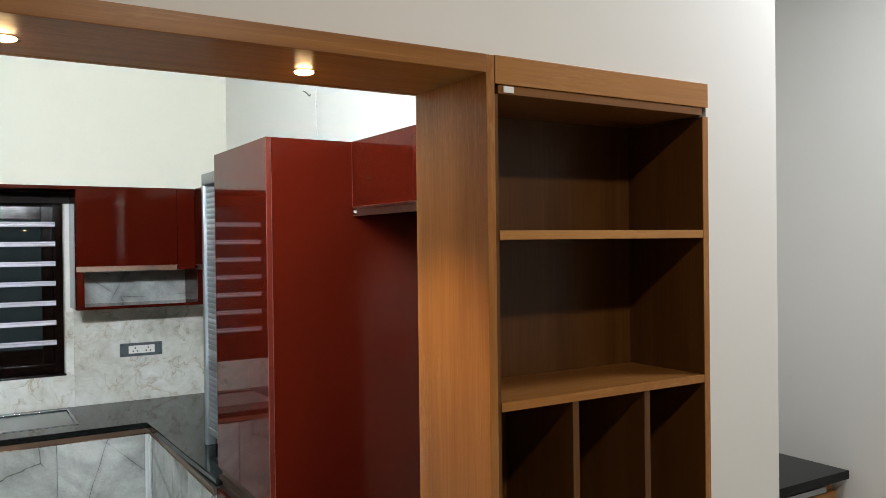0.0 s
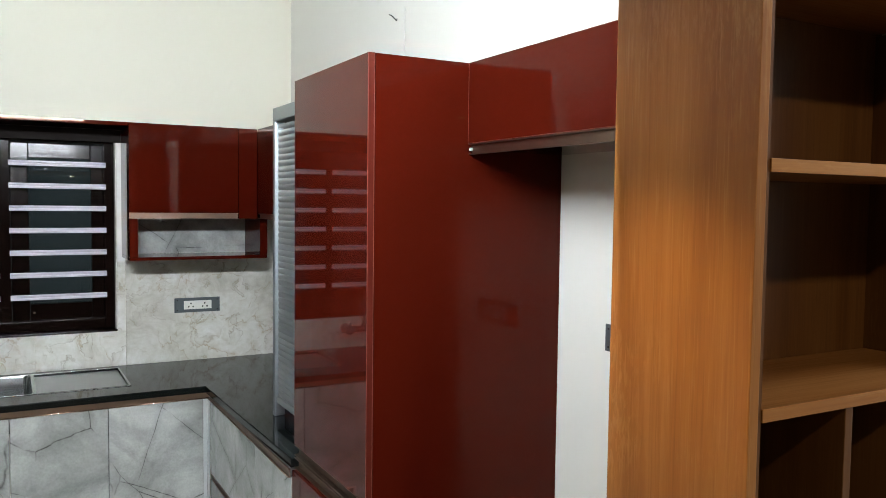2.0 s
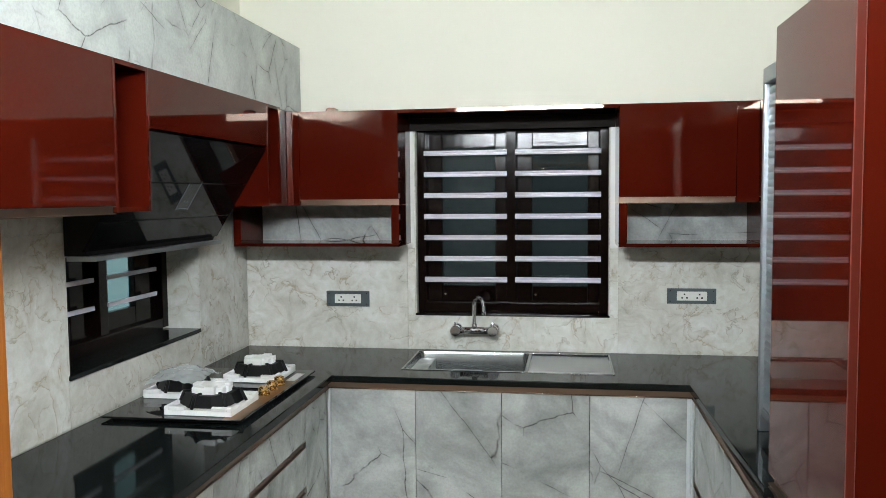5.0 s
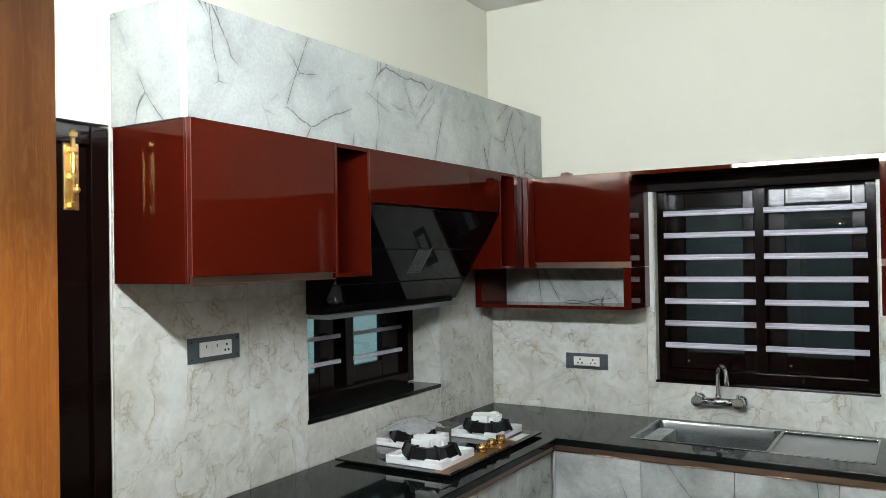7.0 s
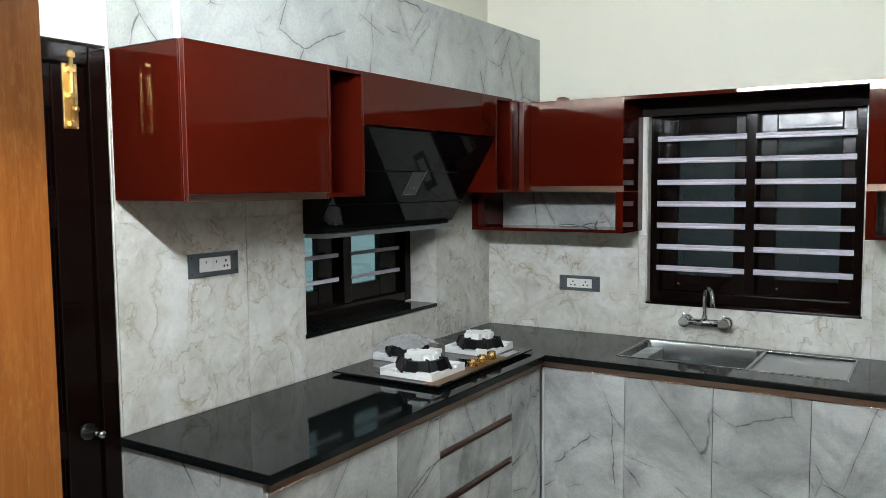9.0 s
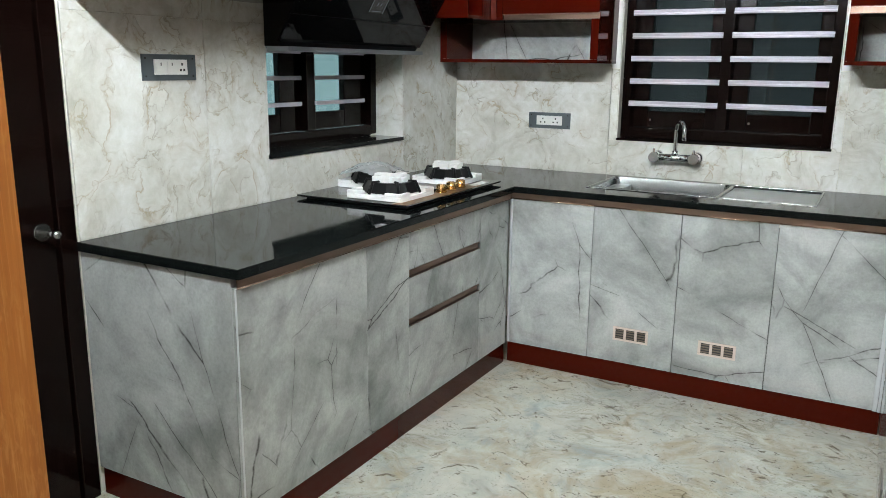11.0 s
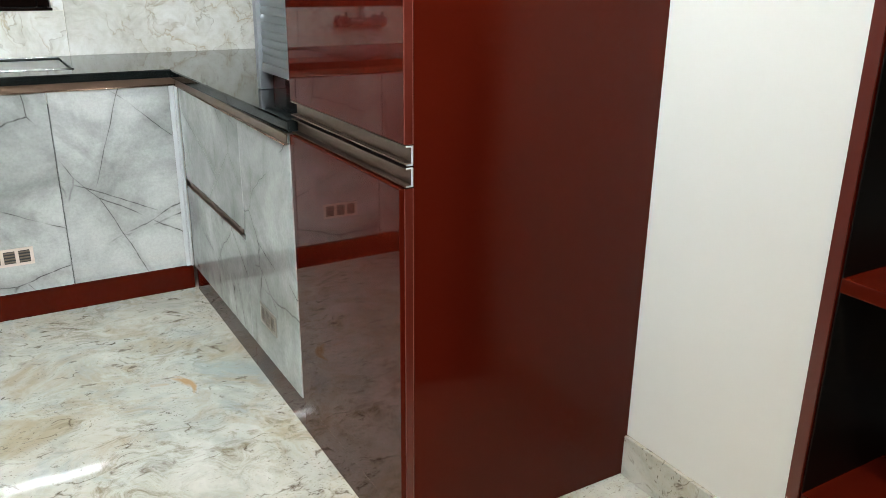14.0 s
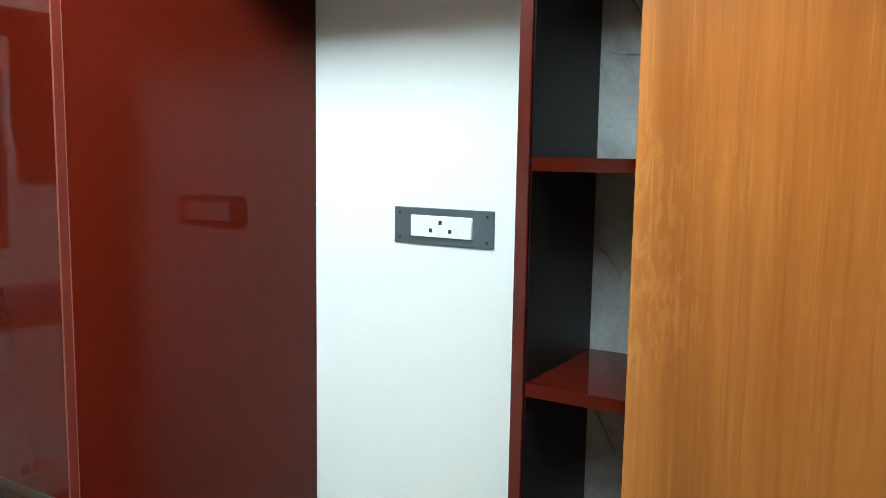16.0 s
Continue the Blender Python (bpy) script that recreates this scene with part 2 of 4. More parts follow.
def dark_wood(name, lo, hi, ior, streak):
    a = Mat(name, IOR=ior)
    v = a.co((22, 22, 1.6), 4.0)
    g = a.noise(v, 2.0, 5.0)
    a.set("Base Color", a.mix(g, (0.0025, 0.0012, 0.0010), (0.007, 0.003, 0.0022)))
    a.set("Roughness", a.ramp(g, (0.3, lo), (0.7, hi)))
    wave = a.noise(a.co((5, 5, 26), 4.0), 2.0, 4.0)
    a.bump(a.math("ADD", a.math("MULTIPLY", g, 0.6), wave), streak, 0.0014)
    return a.m


def granite():
    a = Mat("black_granite", IOR=1.24)
    v = a.co()
    f = a.ramp(a.noise(v, 260.0, 3.0, 0.7), (0.50, (0.0035, 0.0045, 0.0045)), (0.66, (0.016, 0.020, 0.019)), (0.76, (0.10, 0.115, 0.10)))
    a.set("Base Color", f)
    a.set("Roughness", a.ramp(a.noise(v, 9.0), (0.3, 0.04), (0.8, 0.08)))
    return a.m


def paint(name, colour, bump=0.06):
    a = Mat(name, rough=0.75)
    v = a.co()
    n = a.noise(v, 1.1, 5.0)
    dk = tuple(q * 0.95 for q in colour)
    a.set("Base Color", a.mix(n, dk, colour))
    a.bump(a.noise(v, 90.0, 4.0), bump, 0.001)
    return a.m


def metal(name, colour, rough, brushed=None):
    a = Mat(name, colour, rough, 1.0)
    v = a.co(brushed or (40, 40, 40))
    n = a.noise(v, 3.0, 4.0)
    a.set("Roughness", a.ramp(n, (0.3, rough * 0.9), (0.7, min(1.0, rough * 1.12))))
    a.set("Base Color", a.mix(n, tuple(q * 0.96 for q in colour), colour))
    return a.m


def plain(name, colour, rough, **more):
    a = Mat(name, colour, rough, **more)
    v = a.co()
    n = a.noise(v, 25.0, 4.0)
    a.set("Base Color", a.mix(n, tuple(q * 0.88 for q in colour), colour))
    a.bump(n, 0.04, 0.001)
    return a.m


def glow(name, colour, strength):
    a = Mat(name, (0.01, 0.01, 0.01), 0.9)
    a.set("Emission Color", colour)
    a.set("Emission Strength", strength)
    return a.m


RED = red_laminate()
RED_LINE = plain("pale_red_edge_line", (0.135, 0.032, 0.022), 0.3)
RED_EDGE = plain("red_edge_band", (0.075, 0.012, 0.0075), 0.22)
GREY = grey_marble("grey_marble_laminate", (0.205, 0.217, 0.210), (0.49, 0.505, 0.49), (0.042, 0.040, 0.037), 0.03, 1.2)
FASCIA = grey_marble("pale_marble_laminate", (0.33, 0.35, 0.34), (0.46, 0.48, 0.46), (0.055, 0.055, 0.05), 0.20, 1.22)
BEIGE = beige_marble()
FLOOR = floor_marble()
TEAK_Z, TEAK_X = teak("teak_veneer_upright", "z"), teak("teak_veneer_level", "x")
# darkened copies of the teak, for shade inside the display shelf
SHADED_TEAK_Z = teak("shaded_teak_upright", "z", 0.32)
SHADED_TEAK_X = teak("shaded_teak_level", "x", 0.55)
EBONY = dark_wood("dark_polished_wood", 0.06, 0.15, 1.25, 0.16)
SASH = dark_wood("brushed_dark_varnish", 0.07, 0.18, 1.24, 0.30)
GRANITE = granite()
CREAM = paint("cream_wall_paint", (0.72, 0.705, 0.605))
WHITE = paint("white_wall_paint", (0.74, 0.73, 0.71))
OFFWHITE = paint("off_white_wall_paint", (0.75, 0.745, 0.695))
CEILING = paint("ceiling_paint", (0.62, 0.61, 0.58))
# dark stand-in tone for hall walls that are never seen
HALL_DARK = paint("dark_hall_wall_paint", (0.20, 0.165, 0.125))
BRONZE = metal("bronze_aluminium", (0.25, 0.172, 0.132), 0.36, (3, 3, 3))
LIP = metal("rolled_bronze_lip", (0.62, 0.44, 0.34), 0.24)
ALU = metal("brushed_aluminium", (0.40, 0.43, 0.45), 0.42, (4, 4, 90))
STEEL = metal("stainless_steel", (0.30, 0.31, 0.31), 0.20, (4, 90, 4))
SATIN = metal("satin_steel", (0.46, 0.47, 0.47), 0.40, (4, 60, 4))
CHROME = metal("chrome", (0.72, 0.72, 0.74), 0.06)
PALE = plain("pale_edge_trim", (0.50, 0.52, 0.53), 0.3)
BRASS = metal("polished_brass", (0.62, 0.39, 0.15), 0.26)
GILT = metal("satin_brass", (0.85, 0.60, 0.24), 0.34)
FOAM = plain("white_foam", (0.80, 0.80, 0.79), 0.8)
BLACK = plain("black_enamel", (0.004, 0.004, 0.0045), 0.45, IOR=1.3)
GLASS_BLACK = Mat("black_glass", (0.004, 0.004, 0.005), 0.03, IOR=1.52).m
HOOD_GLASS = Mat("hood_black_glass", (0.003, 0.003, 0.0035), 0.04, IOR=1.20).m
COPPER_STRIP = metal("copper_tinted_glass_strip", (0.42, 0.25, 0.15), 0.34)
IVORY = plain("ivory_plastic", (0.78, 0.77, 0.73), 0.35)
PLATE = plain("grey_metal_plate", (0.115, 0.135, 0.145), 0.35, Metallic=0.4)
BLACK_SHEET = plain("black_sheet", (0.006, 0.006, 0.006), 0.35, IOR=1.25)
MATT = plain("matt_dark_stain", (0.012, 0.009, 0.008), 0.7, IOR=1.2)
DARK = plain("dark_plastic", (0.02, 0.02, 0.02), 0.4)
BAR = plain("window_bar_enamel", (0.55, 0.53, 0.60), 0.35)
PANE = Mat("frosted_night_glass", (0.34, 0.42, 0.44), 0.0, IOR=1.4, Transmission_Weight=1.0).m
FILM = Mat("clear_plastic_film", (0.85, 0.87, 0.87), 0.12, IOR=1.45, Transmission_Weight=0.65).m
VENT = plain("beige_vent_plastic", (0.60, 0.50, 0.43), 0.4)
# vent plastic darkened to stand for shade on the right run
SHADED_VENT = plain("shaded_vent_plastic", (0.20, 0.18, 0.15), 0.4)
LOUVRE = plain("taupe_vent_louvre", (0.14, 0.11, 0.08), 0.5)
TUBE = glow("tube_light_glow", (0.90, 0.98, 1.03), TUBE_GLOW)
LED = glow("warm_led_glow", (1.0, 0.66, 0.30), 140.0)
PAPER = plain("white_paper", (0.75, 0.75, 0.73), 0.6)

# ---- builders ----
ORIGIN = {}


def thing(name, loc, label, category, group="", kind=""):
    ob = new(name)
    ob.location = loc
    ob.empty_display_size = 0.05
    ORIGIN[ob.name] = Vector(loc)
    return tagged(ob, label, category, group, kind)


def mesh_of(bm, name, shift=None):
    me = bpy.data.meshes.new(name)
    if shift is not None:
        bmesh.ops.translate(bm, verts=bm.verts, vec=-shift)
    bmesh.ops.recalc_face_normals(bm, faces=bm.faces)
    bm.to_mesh(me)
    bm.free()
    return me


def part(name, bm, material, parent, label=""):
    """One mesh in world measures, linked under a thing or a part."""
    o = ORIGIN[parent.name]
    me = mesh_of(bm, name, o)
    me.materials.append(material)
    ob = new(name, me)
    ob.parent = parent
    ORIGIN[ob.name] = o
    return tagged(ob, label) if label else ob


def single(name, bm, material, label, category, kind="", group=""):
    """A thing that is one mesh, with its origin at its own base."""
    lo = Vector([min(v.co[i] for v in bm.verts) for i in range(3)])
    hi = Vector([max(v.co[i] for v in bm.verts) for i in range(3)])
    o = Vector(((lo.x + hi.x) / 2, (lo.y + hi.y) / 2, lo.z))
    me = mesh_of(bm, name, o)
    me.materials.append(material)
    ob = new(name, me)
    ob.location = o
    ORIGIN[ob.name] = o
    return tagged(ob, label, category, group, kind)


def box(x0, x1, y0, y1, z0, z1, bevel=0.0, bm=None):
    b = bmesh.new()
    bmesh.ops.create_cube(b, size=1.0)
    for v in b.verts:
        v.co = Vector(((x0 + x1) / 2 + v.co.x * (x1 - x0), (y0 + y1) / 2 + v.co.y * (y1 - y0), (z0 + z1) / 2 + v.co.z * (z1 - z0)))
    if bevel:
        bmesh.ops.bevel(b, geom=list(b.edges), offset=bevel, segments=2, profile=0.6, affect="EDGES")
    return join(bm, b)


def join(bm, b):
    if bm is None:
        return b
    me = bpy.data.meshes.new("tmp")
    b.to_mesh(me)
    b.free()
    bm.from_mesh(me)
    bpy.data.meshes.remove(me)
    return bm


def boxes(rows, bevel=0.0):
    bm = bmesh.new()
    for r in rows:
        box(*r, bevel=bevel, bm=bm)
    return bm


def rod(p, q, r0, r1=None, seg=20, bm=None):
    p, q = Vector(p), Vector(q)
    b = bmesh.new()
    bmesh.ops.create_cone(b, cap_ends=True, segments=seg, radius1=r0, radius2=r0 if r1 is None else r1, depth=(q - p).length)
    turn = (q - p).to_track_quat("Z", "Y").to_matrix().to_4x4()
    bmesh.ops.transform(b, matrix=Matrix.Translation((p + q) / 2) @ turn, verts=b.verts)
    for f in b.faces:
        f.smooth = len(f.verts) == 4
    return join(bm, b)


def ball(c, r, sx=1, sy=1, sz=1, bm=None):
    b = bmesh.new()
    bmesh.ops.create_uvsphere(b, u_segments=20, v_segments=12, radius=r)
    for v in b.verts:
        v.co = Vector((c[0] + v.co.x * sx, c[1] + v.co.y * sy, c[2] + v.co.z * sz))
    for f in b.faces:
        f.smooth = True
    return join(bm, b)


def sweep(points, r, seg=12, bm=None):
    """A round bar along a smooth run of points."""
    pts = [Vector(p) for p in points]
    b = bmesh.new()
    rings = []
    for i, p in enumerate(pts):
        d = (pts[min(i + 1, len(pts) - 1)] - pts[max(i - 1, 0)]).normalized()
        side = d.cross(Vector((0.31, 0.95, 0.07))).normalized()
        up = side.cross(d)
        rings.append([b.verts.new(p + r * (math.cos(a) * side + math.sin(a) * up)) for a in [2 * math.pi * k / seg for k in range(seg)]])
    for a, c in zip(rings, rings[1:]):
        for k in range(seg):
            b.faces.new((a[k], a[(k + 1) % seg], c[(k + 1) % seg], c[k])).smooth = True
    b.faces.new(rings[0])
    b.faces.new(rings[-1])
    return join(bm, b)


def prism(profile, axis, a0, a1, bevel=0.0, bm=None):
    """A profile in the plane across axis, drawn out from a0 to a1."""
    b = bmesh.new()
    def at(p, a):
        return {"x": (a, p[0], p[1]), "y": (p[0], a, p[1]), "z": (p[0], p[1], a)}[axis]
    lo = [b.verts.new(at(p, a0)) for p in profile]
    hi = [b.verts.new(at(p, a1)) for p in profile]
    n = len(profile)
    b.faces.new(lo)
    b.faces.new(hi)
    for i in range(n):
        b.faces.new((lo[i], lo[(i + 1) % n], hi[(i + 1) % n], hi[i]))
    if bevel:
        bmesh.ops.bevel(b, geom=list(b.edges), offset=bevel, segments=2, profile=0.6, affect="EDGES")
    return join(bm, b)


# ---- plan ----
XL, XR, YB = -1.418, 1.596, 5.193         # faces of the kitchen's walls
YP0, YP1 = 1.397, 1.677                  # hall face and kitchen face of the wall with the opening
YL1 = 1.647                              # kitchen face left of the opening
JL, JR, HEAD = -0.187, 0.966, 2.175      # clear opening
CEIL = 3.22
TALL = 2.196                             # top of the tall unit
TOP = 2.186                              # top of all the cabinets
SLAB = 0.90
FL, FB, FR = -0.747, 4.515, 0.927        # fronts of the three base runs
UL, UB, UR = -1.054, 4.875, 1.266        # fronts of the three upper runs

# ---- structure ----
fl = single("floor", box(-3.2, 3.4, -3.6, 5.6, -0.12, 0.0), FLOOR, "polished cream and grey-blue marble floor with brown veins", "floor", "structure")
ce = single("ceiling", box(-3.2, 3.4, -3.6, 5.6, CEIL, CEIL + 0.12), CEILING, "plain off-white painted ceiling", "ceiling", "structure")

W1 = (-0.449, 0.597, 1.088, 2.145)       # sink window: x, x, z, z
W2 = (3.546, 4.600, 1.094, 1.75)         # hob window: y, y, z, z
wb = single("wall_back", boxes([
    (-1.75, W1[0], YB + 0.008, 5.46, 0, CEIL), (W1[1], 1.95, YB + 0.008, 5.46, 0, CEIL),
    (W1[0], W1[1], YB + 0.008, 5.46, 0, W1[2]), (W1[0], W1[1], YB + 0.008, 5.46, W1[3], CEIL)]),
    CREAM, "cream painted wall above pale marble tiles", "wall", "structure")
DOOR = (1.78, 2.628, 2.20)
wl = single("wall_left", boxes([
    (-1.66, XL - 0.008, YL1, DOOR[0], 0, CEIL), (-1.66, XL - 0.008, DOOR[0], DOOR[1], DOOR[2], CEIL),
    (-1.66, XL - 0.008, DOOR[1], W2[0], 0, CEIL), (-1.66, XL - 0.008, W2[1], YB + 0.008, 0, CEIL),
    (-1.66, XL - 0.008, W2[0], W2[1], 0, W2[2]), (-1.66, XL - 0.008, W2[0], W2[1], W2[3], CEIL)]),
    CREAM, "cream painted wall above veined marble tiles", "wall", "structure")
wr = single("wall_right", prism([(XR, YP1), (1.89, YP1), (1.89, YB), (1.555, YB), (XR, 2.68)], "z", 0, CEIL), OFFWHITE,
            "off-white painted wall beside the refrigerator space", "wall", "structure")
wp = single("wall_opening", boxes([
    (-2.9, JL - 0.022, YP0 + 0.004, YL1, 0, CEIL),
    (JL - 0.022, 1.620, YP0 + 0.004, YP1, 2.213, CEIL),
    (1.620, 1.89, YP0 + 0.004, YP1, 0, CEIL),
    (0.988, 1.620, YP1 - 0.02, YP1, 0, 2.213)]), WHITE, "off-white painted wall round a wood-lined opening", "wall", "structure")
# walls out of view, set dark to keep the hall's bounce light low
single("wall_hall_left", box(-3.1, -2.9, -3.4, YP1, 0, CEIL), HALL_DARK, "unseen hall wall, coloured dark to cut bounced light", "wall", "structure")
single("wall_hall_rear", box(-3.1, 3.2, -3.6, -3.4, 0, CEIL), HALL_DARK, "unseen hall wall, coloured dark to cut bounced light", "wall", "structure")
single("wall_hall_right", box(3.125, 3.3, -3.4, 2.78, 0, CEIL), WHITE, "off-white painted wall behind a small counter", "wall", "structure")
single("wall_wash_end", box(1.89, 3.125, 2.62, 2.78, 0, CEIL), WHITE, "off-white painted wall behind a small counter", "wall", "structure")

# marble tiles of the splashbacks, each a slab of its own
def tiles(parent, rows):
    for r in rows:
        part("tile", box(*r, bevel=0.0012), BEIGE, parent)


G = 0.0012
tiles(wb, [
    (XL + 0.001, -0.490 - G, YB, YB + 0.008, SLAB, 1.62), (XL + 0.001, -0.490 - G, YB, YB + 0.008, 1.62 + G, 2.12),
    (-0.490 + G, 0.20, YB, YB + 0.008, SLAB, W1[2] - 0.002), (0.20 + G, 0.638 - G, YB, YB + 0.008, SLAB, W1[2] - 0.002),
    (-0.490 + G, W1[0] - 0.001, YB, YB + 0.008, W1[2], 1.456), (W1[1] + 0.001, 0.638 - G, YB, YB + 0.008, W1[2], 1.456),
    (0.638 + G, 1.555, YB, YB + 0.008, SLAB, 1.62), (0.638 + G, 1.555, YB, YB + 0.008, 1.62 + G, 2.12)])
tiles(wl, [
    (XL - 0.008, XL, DOOR[1] + 0.004, 3.215 - G, SLAB, 1.62), (XL - 0.008, XL, DOOR[1] + 0.004, 3.215 - G, 1.62 + G, 2.15),
    (XL - 0.008, XL, 3.215 + G, W2[0] - 0.001, SLAB, 1.62), (XL - 0.008, XL, 3.215 + G, W2[0] - 0.001, 1.62 + G, 2.15),
    (XL - 0.008, XL, W2[0], 4.02, SLAB, W2[2] - 0.02), (XL - 0.008, XL, 4.02 + G, W2[1], SLAB, W2[2] - 0.02),
    (XL - 0.008, XL, W2[1] + 0.001, YB - 0.001, SLAB, 1.62), (XL - 0.008, XL, W2[1] + 0.001, YB - 0.001, 1.62 + G, 2.15),
    (XL - 0.008, XL, W2[0], W2[1], W2[3], 2.15)])
# tiled reveal of the hob window
part("reveal_tile", box(-1.585, XL - 0.001, W2[1] - 0.006, W2[1] - 0.0005, W2[2], W2[3]), BEIGE, wl)
part("reveal_tile", box(-1.585, XL - 0.001, W2[0] + 0.0005, W2[0] + 0.006, W2[2], W2[3]), BEIGE, wl)
for x0, x1 in ((W1[0] + 0.0005, W1[0] + 0.006), (W1[1] - 0.006, W1[1] - 0.0005)):
    part("reveal_tile", box(x0, x1, YB + 0.001, 5.255, W1[2] + 0.012, W1[3]), BEIGE, wb)

for x0, x1 in ((-0.489, W1[0] - 0.001), (W1[1] + 0.001, 0.637)):
    single("trim", boxes([(x0, x1, YB - 0.006, YB + 0.008, 1.460, 1.697), (x0, x1, YB - 0.006, YB + 0.008, 1.699, 2.128)], 0.001), WHITE,
           "narrow white filler strip between cabinet and window", "trim", "structure")
single("skirting", box(XR - 0.012, XR, 1.935, 2.649, 0, 0.118, 0.002), FLOOR, "low polished marble skirting along the white wall", "skirting", "structure")

# ---- wooden lining of the opening ----
li = thing("wooden_opening_lining", (0.33, 1.58, 0), "orange-brown teak veneer lining of a wide wall opening", "door lining", kind="structure")
part("jamb", box(JL - 0.022, JL, YP0 - 0.004, YL1 + 0.004, 0, HEAD, 0.0015), TEAK_Z, li)
part("jamb", box(JR, JR + 0.020, YP0 - 0.004, YP1 + 0.004, 0, HEAD + 0.036, 0.0015), TEAK_Z, li)
part("head_board", box(JL - 0.022, JR, YP0, YP1 + 0.003, HEAD, HEAD + 0.018, 0.001), TEAK_X, li)
part("head_fascia", box(JL - 0.022, JR - 0.001, YP0 - 0.006, YP0 + 0.016, HEAD - 0.001, 2.211, 0.0015), TEAK_X, li)
part("head_fascia", box(JL - 0.022, JR - 0.001, YP1 - 0.012, YP1 + 0.005, HEAD - 0.001, 2.211, 0.0015), TEAK_X, li)
for lx, ly in ((0.128, 1.551), (0.647, 1.562)):
    dl = thing("downlight", (lx, ly, HEAD), "small round warm LED downlight glowing in the wooden head", "downlight", "downlights in the opening")
    bm = rod((lx, ly, HEAD - 0.0012), (lx, ly, HEAD + 0.001), 0.025, 0.025, 28)
    part("trim_ring", bm, BRASS, dl)
    part("lens", ball((lx, ly, HEAD - 0.001), 0.019, 1, 1, 0.24), LED, dl, "glowing warm lens")

# ---- open display shelf built into the wall ----
nc = thing("wall_display_shelf", (1.34, 1.58, 0), "teak veneer open shelf unit built into the wall, empty", "shelf unit")
# inside boards carry shade in their colour; front edges stay plain teak
part("side_panel", box(JR + 0.021, JR + 0.030, YP0, YP1 - 0.023, 0.10, 2.134), SHADED_TEAK_Z, nc)
part("side_panel", box(1.600, 1.618, YP0 - 0.001, YP1 - 0.023, 0.10, 2.132, 0.0008), SHADED_TEAK_Z, nc)
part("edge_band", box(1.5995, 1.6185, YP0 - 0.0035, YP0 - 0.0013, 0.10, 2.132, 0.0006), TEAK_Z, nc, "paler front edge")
part("back_panel", box(JR + 0.021, 1.618, YP1 - 0.034, YP1 - 0.0215, 0.10, 2.20), SHADED_TEAK_Z, nc)
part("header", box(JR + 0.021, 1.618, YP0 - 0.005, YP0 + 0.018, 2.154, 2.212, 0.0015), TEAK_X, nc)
part("top_board", box(JR + 0.030, 1.5995, YP0 - 0.002, YP1 - 0.035, 2.135, 2.153, 0.001), SHADED_TEAK_X, nc)
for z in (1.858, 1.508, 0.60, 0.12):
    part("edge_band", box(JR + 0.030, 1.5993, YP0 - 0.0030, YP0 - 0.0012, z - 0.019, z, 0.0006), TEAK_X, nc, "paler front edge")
    part("shelf", box(JR + 0.030, 1.5995, YP0 - 0.001, YP1 - 0.035, z - 0.019, z, 0.0015), SHADED_TEAK_X, nc)
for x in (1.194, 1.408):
    part("divider", box(x - 0.009, x + 0.009, YP0, YP1 - 0.035, 0.601, 1.4885, 0.0015), SHADED_TEAK_Z, nc)
part("plinth", box(JR + 0.021, 1.618, YP0 + 0.01, YP1 - 0.035, 0, 0.10), TEAK_X, nc)
part("sticker", box(1.008, 1.034, YP0 - 0.0045, YP0 - 0.0025, 2.138, 2.151), PAPER, nc, "torn bright sticker remnant")

# ---- black door in the left wall ----
dr = thing("door_1", (XL, 2.2, 0), "closed dark brown polished panelled wooden door", "door", kind="structure")
part("door_frame", boxes([(XL - 0.09, XL + 0.004, 2.555, 2.617, 0, 2.188), (XL - 0.09, XL + 0.004, 1.782, 1.842, 0, 2.188), (XL - 0.09, XL + 0.004, 1.843, 2.554, 2.128, 2.188)], 0.004), EBONY, dr)
lf = part("door_leaf", boxes([(XL - 0.045, XL - 0.010, 2.435, 2.552, 0.005, 2.124), (XL - 0.045, XL - 0.010, 1.845, 1.96, 0.005, 2.124),
     (XL - 0.045, XL - 0.010, 1.961, 2.434, 1.99, 2.124), (XL - 0.045, XL - 0.010, 1.961, 2.434, 1.62, 1.74),
     (XL - 0.045, XL - 0.010, 1.961, 2.434, 0.88, 1.02), (XL - 0.045, XL - 0.010, 1.961, 2.434, 0.005, 0.22)], 0.004), EBONY, dr)
for z0, z1 in ((1.742, 1.988), (1.022, 1.618), (0.222, 0.878)):
    part("door_panel", box(XL - 0.042, XL - 0.022, 1.963, 2.432, z0, z1, 0.012), EBONY, lf)
bo = part("tower_bolt", box(XL - 0.010, XL - 0.004, 2.470, 2.520, 1.925, 2.165, 0.002), GILT, dr, "shiny brass tower bolt")
part("bolt_rod", rod((XL + 0.004, 2.495, 1.93), (XL + 0.004, 2.495, 2.168), 0.0075), GILT, bo)
part("bolt_keeper", boxes([(XL - 0.006, XL + 0.012, 2.483, 2.507, z, z + 0.016) for z in (1.932, 2.02, 2.10, 2.146)], 0.002), GILT, bo)
part("bolt_knob", ball((XL + 0.018, 2.497, 1.985), 0.011), GILT, bo)
kn = part("door_knob", ball((XL + 0.062, 2.505, 0.95), 0.014, 1.0), STEEL, dr, "round steel knob")
part("rose", rod((XL - 0.010, 2.505, 0.95), (XL - 0.002, 2.505, 0.95), 0.028), STEEL, kn)
part("spindle", rod((XL - 0.004, 2.505, 0.95), (XL + 0.055, 2.505, 0.95), 0.008), STEEL, kn)


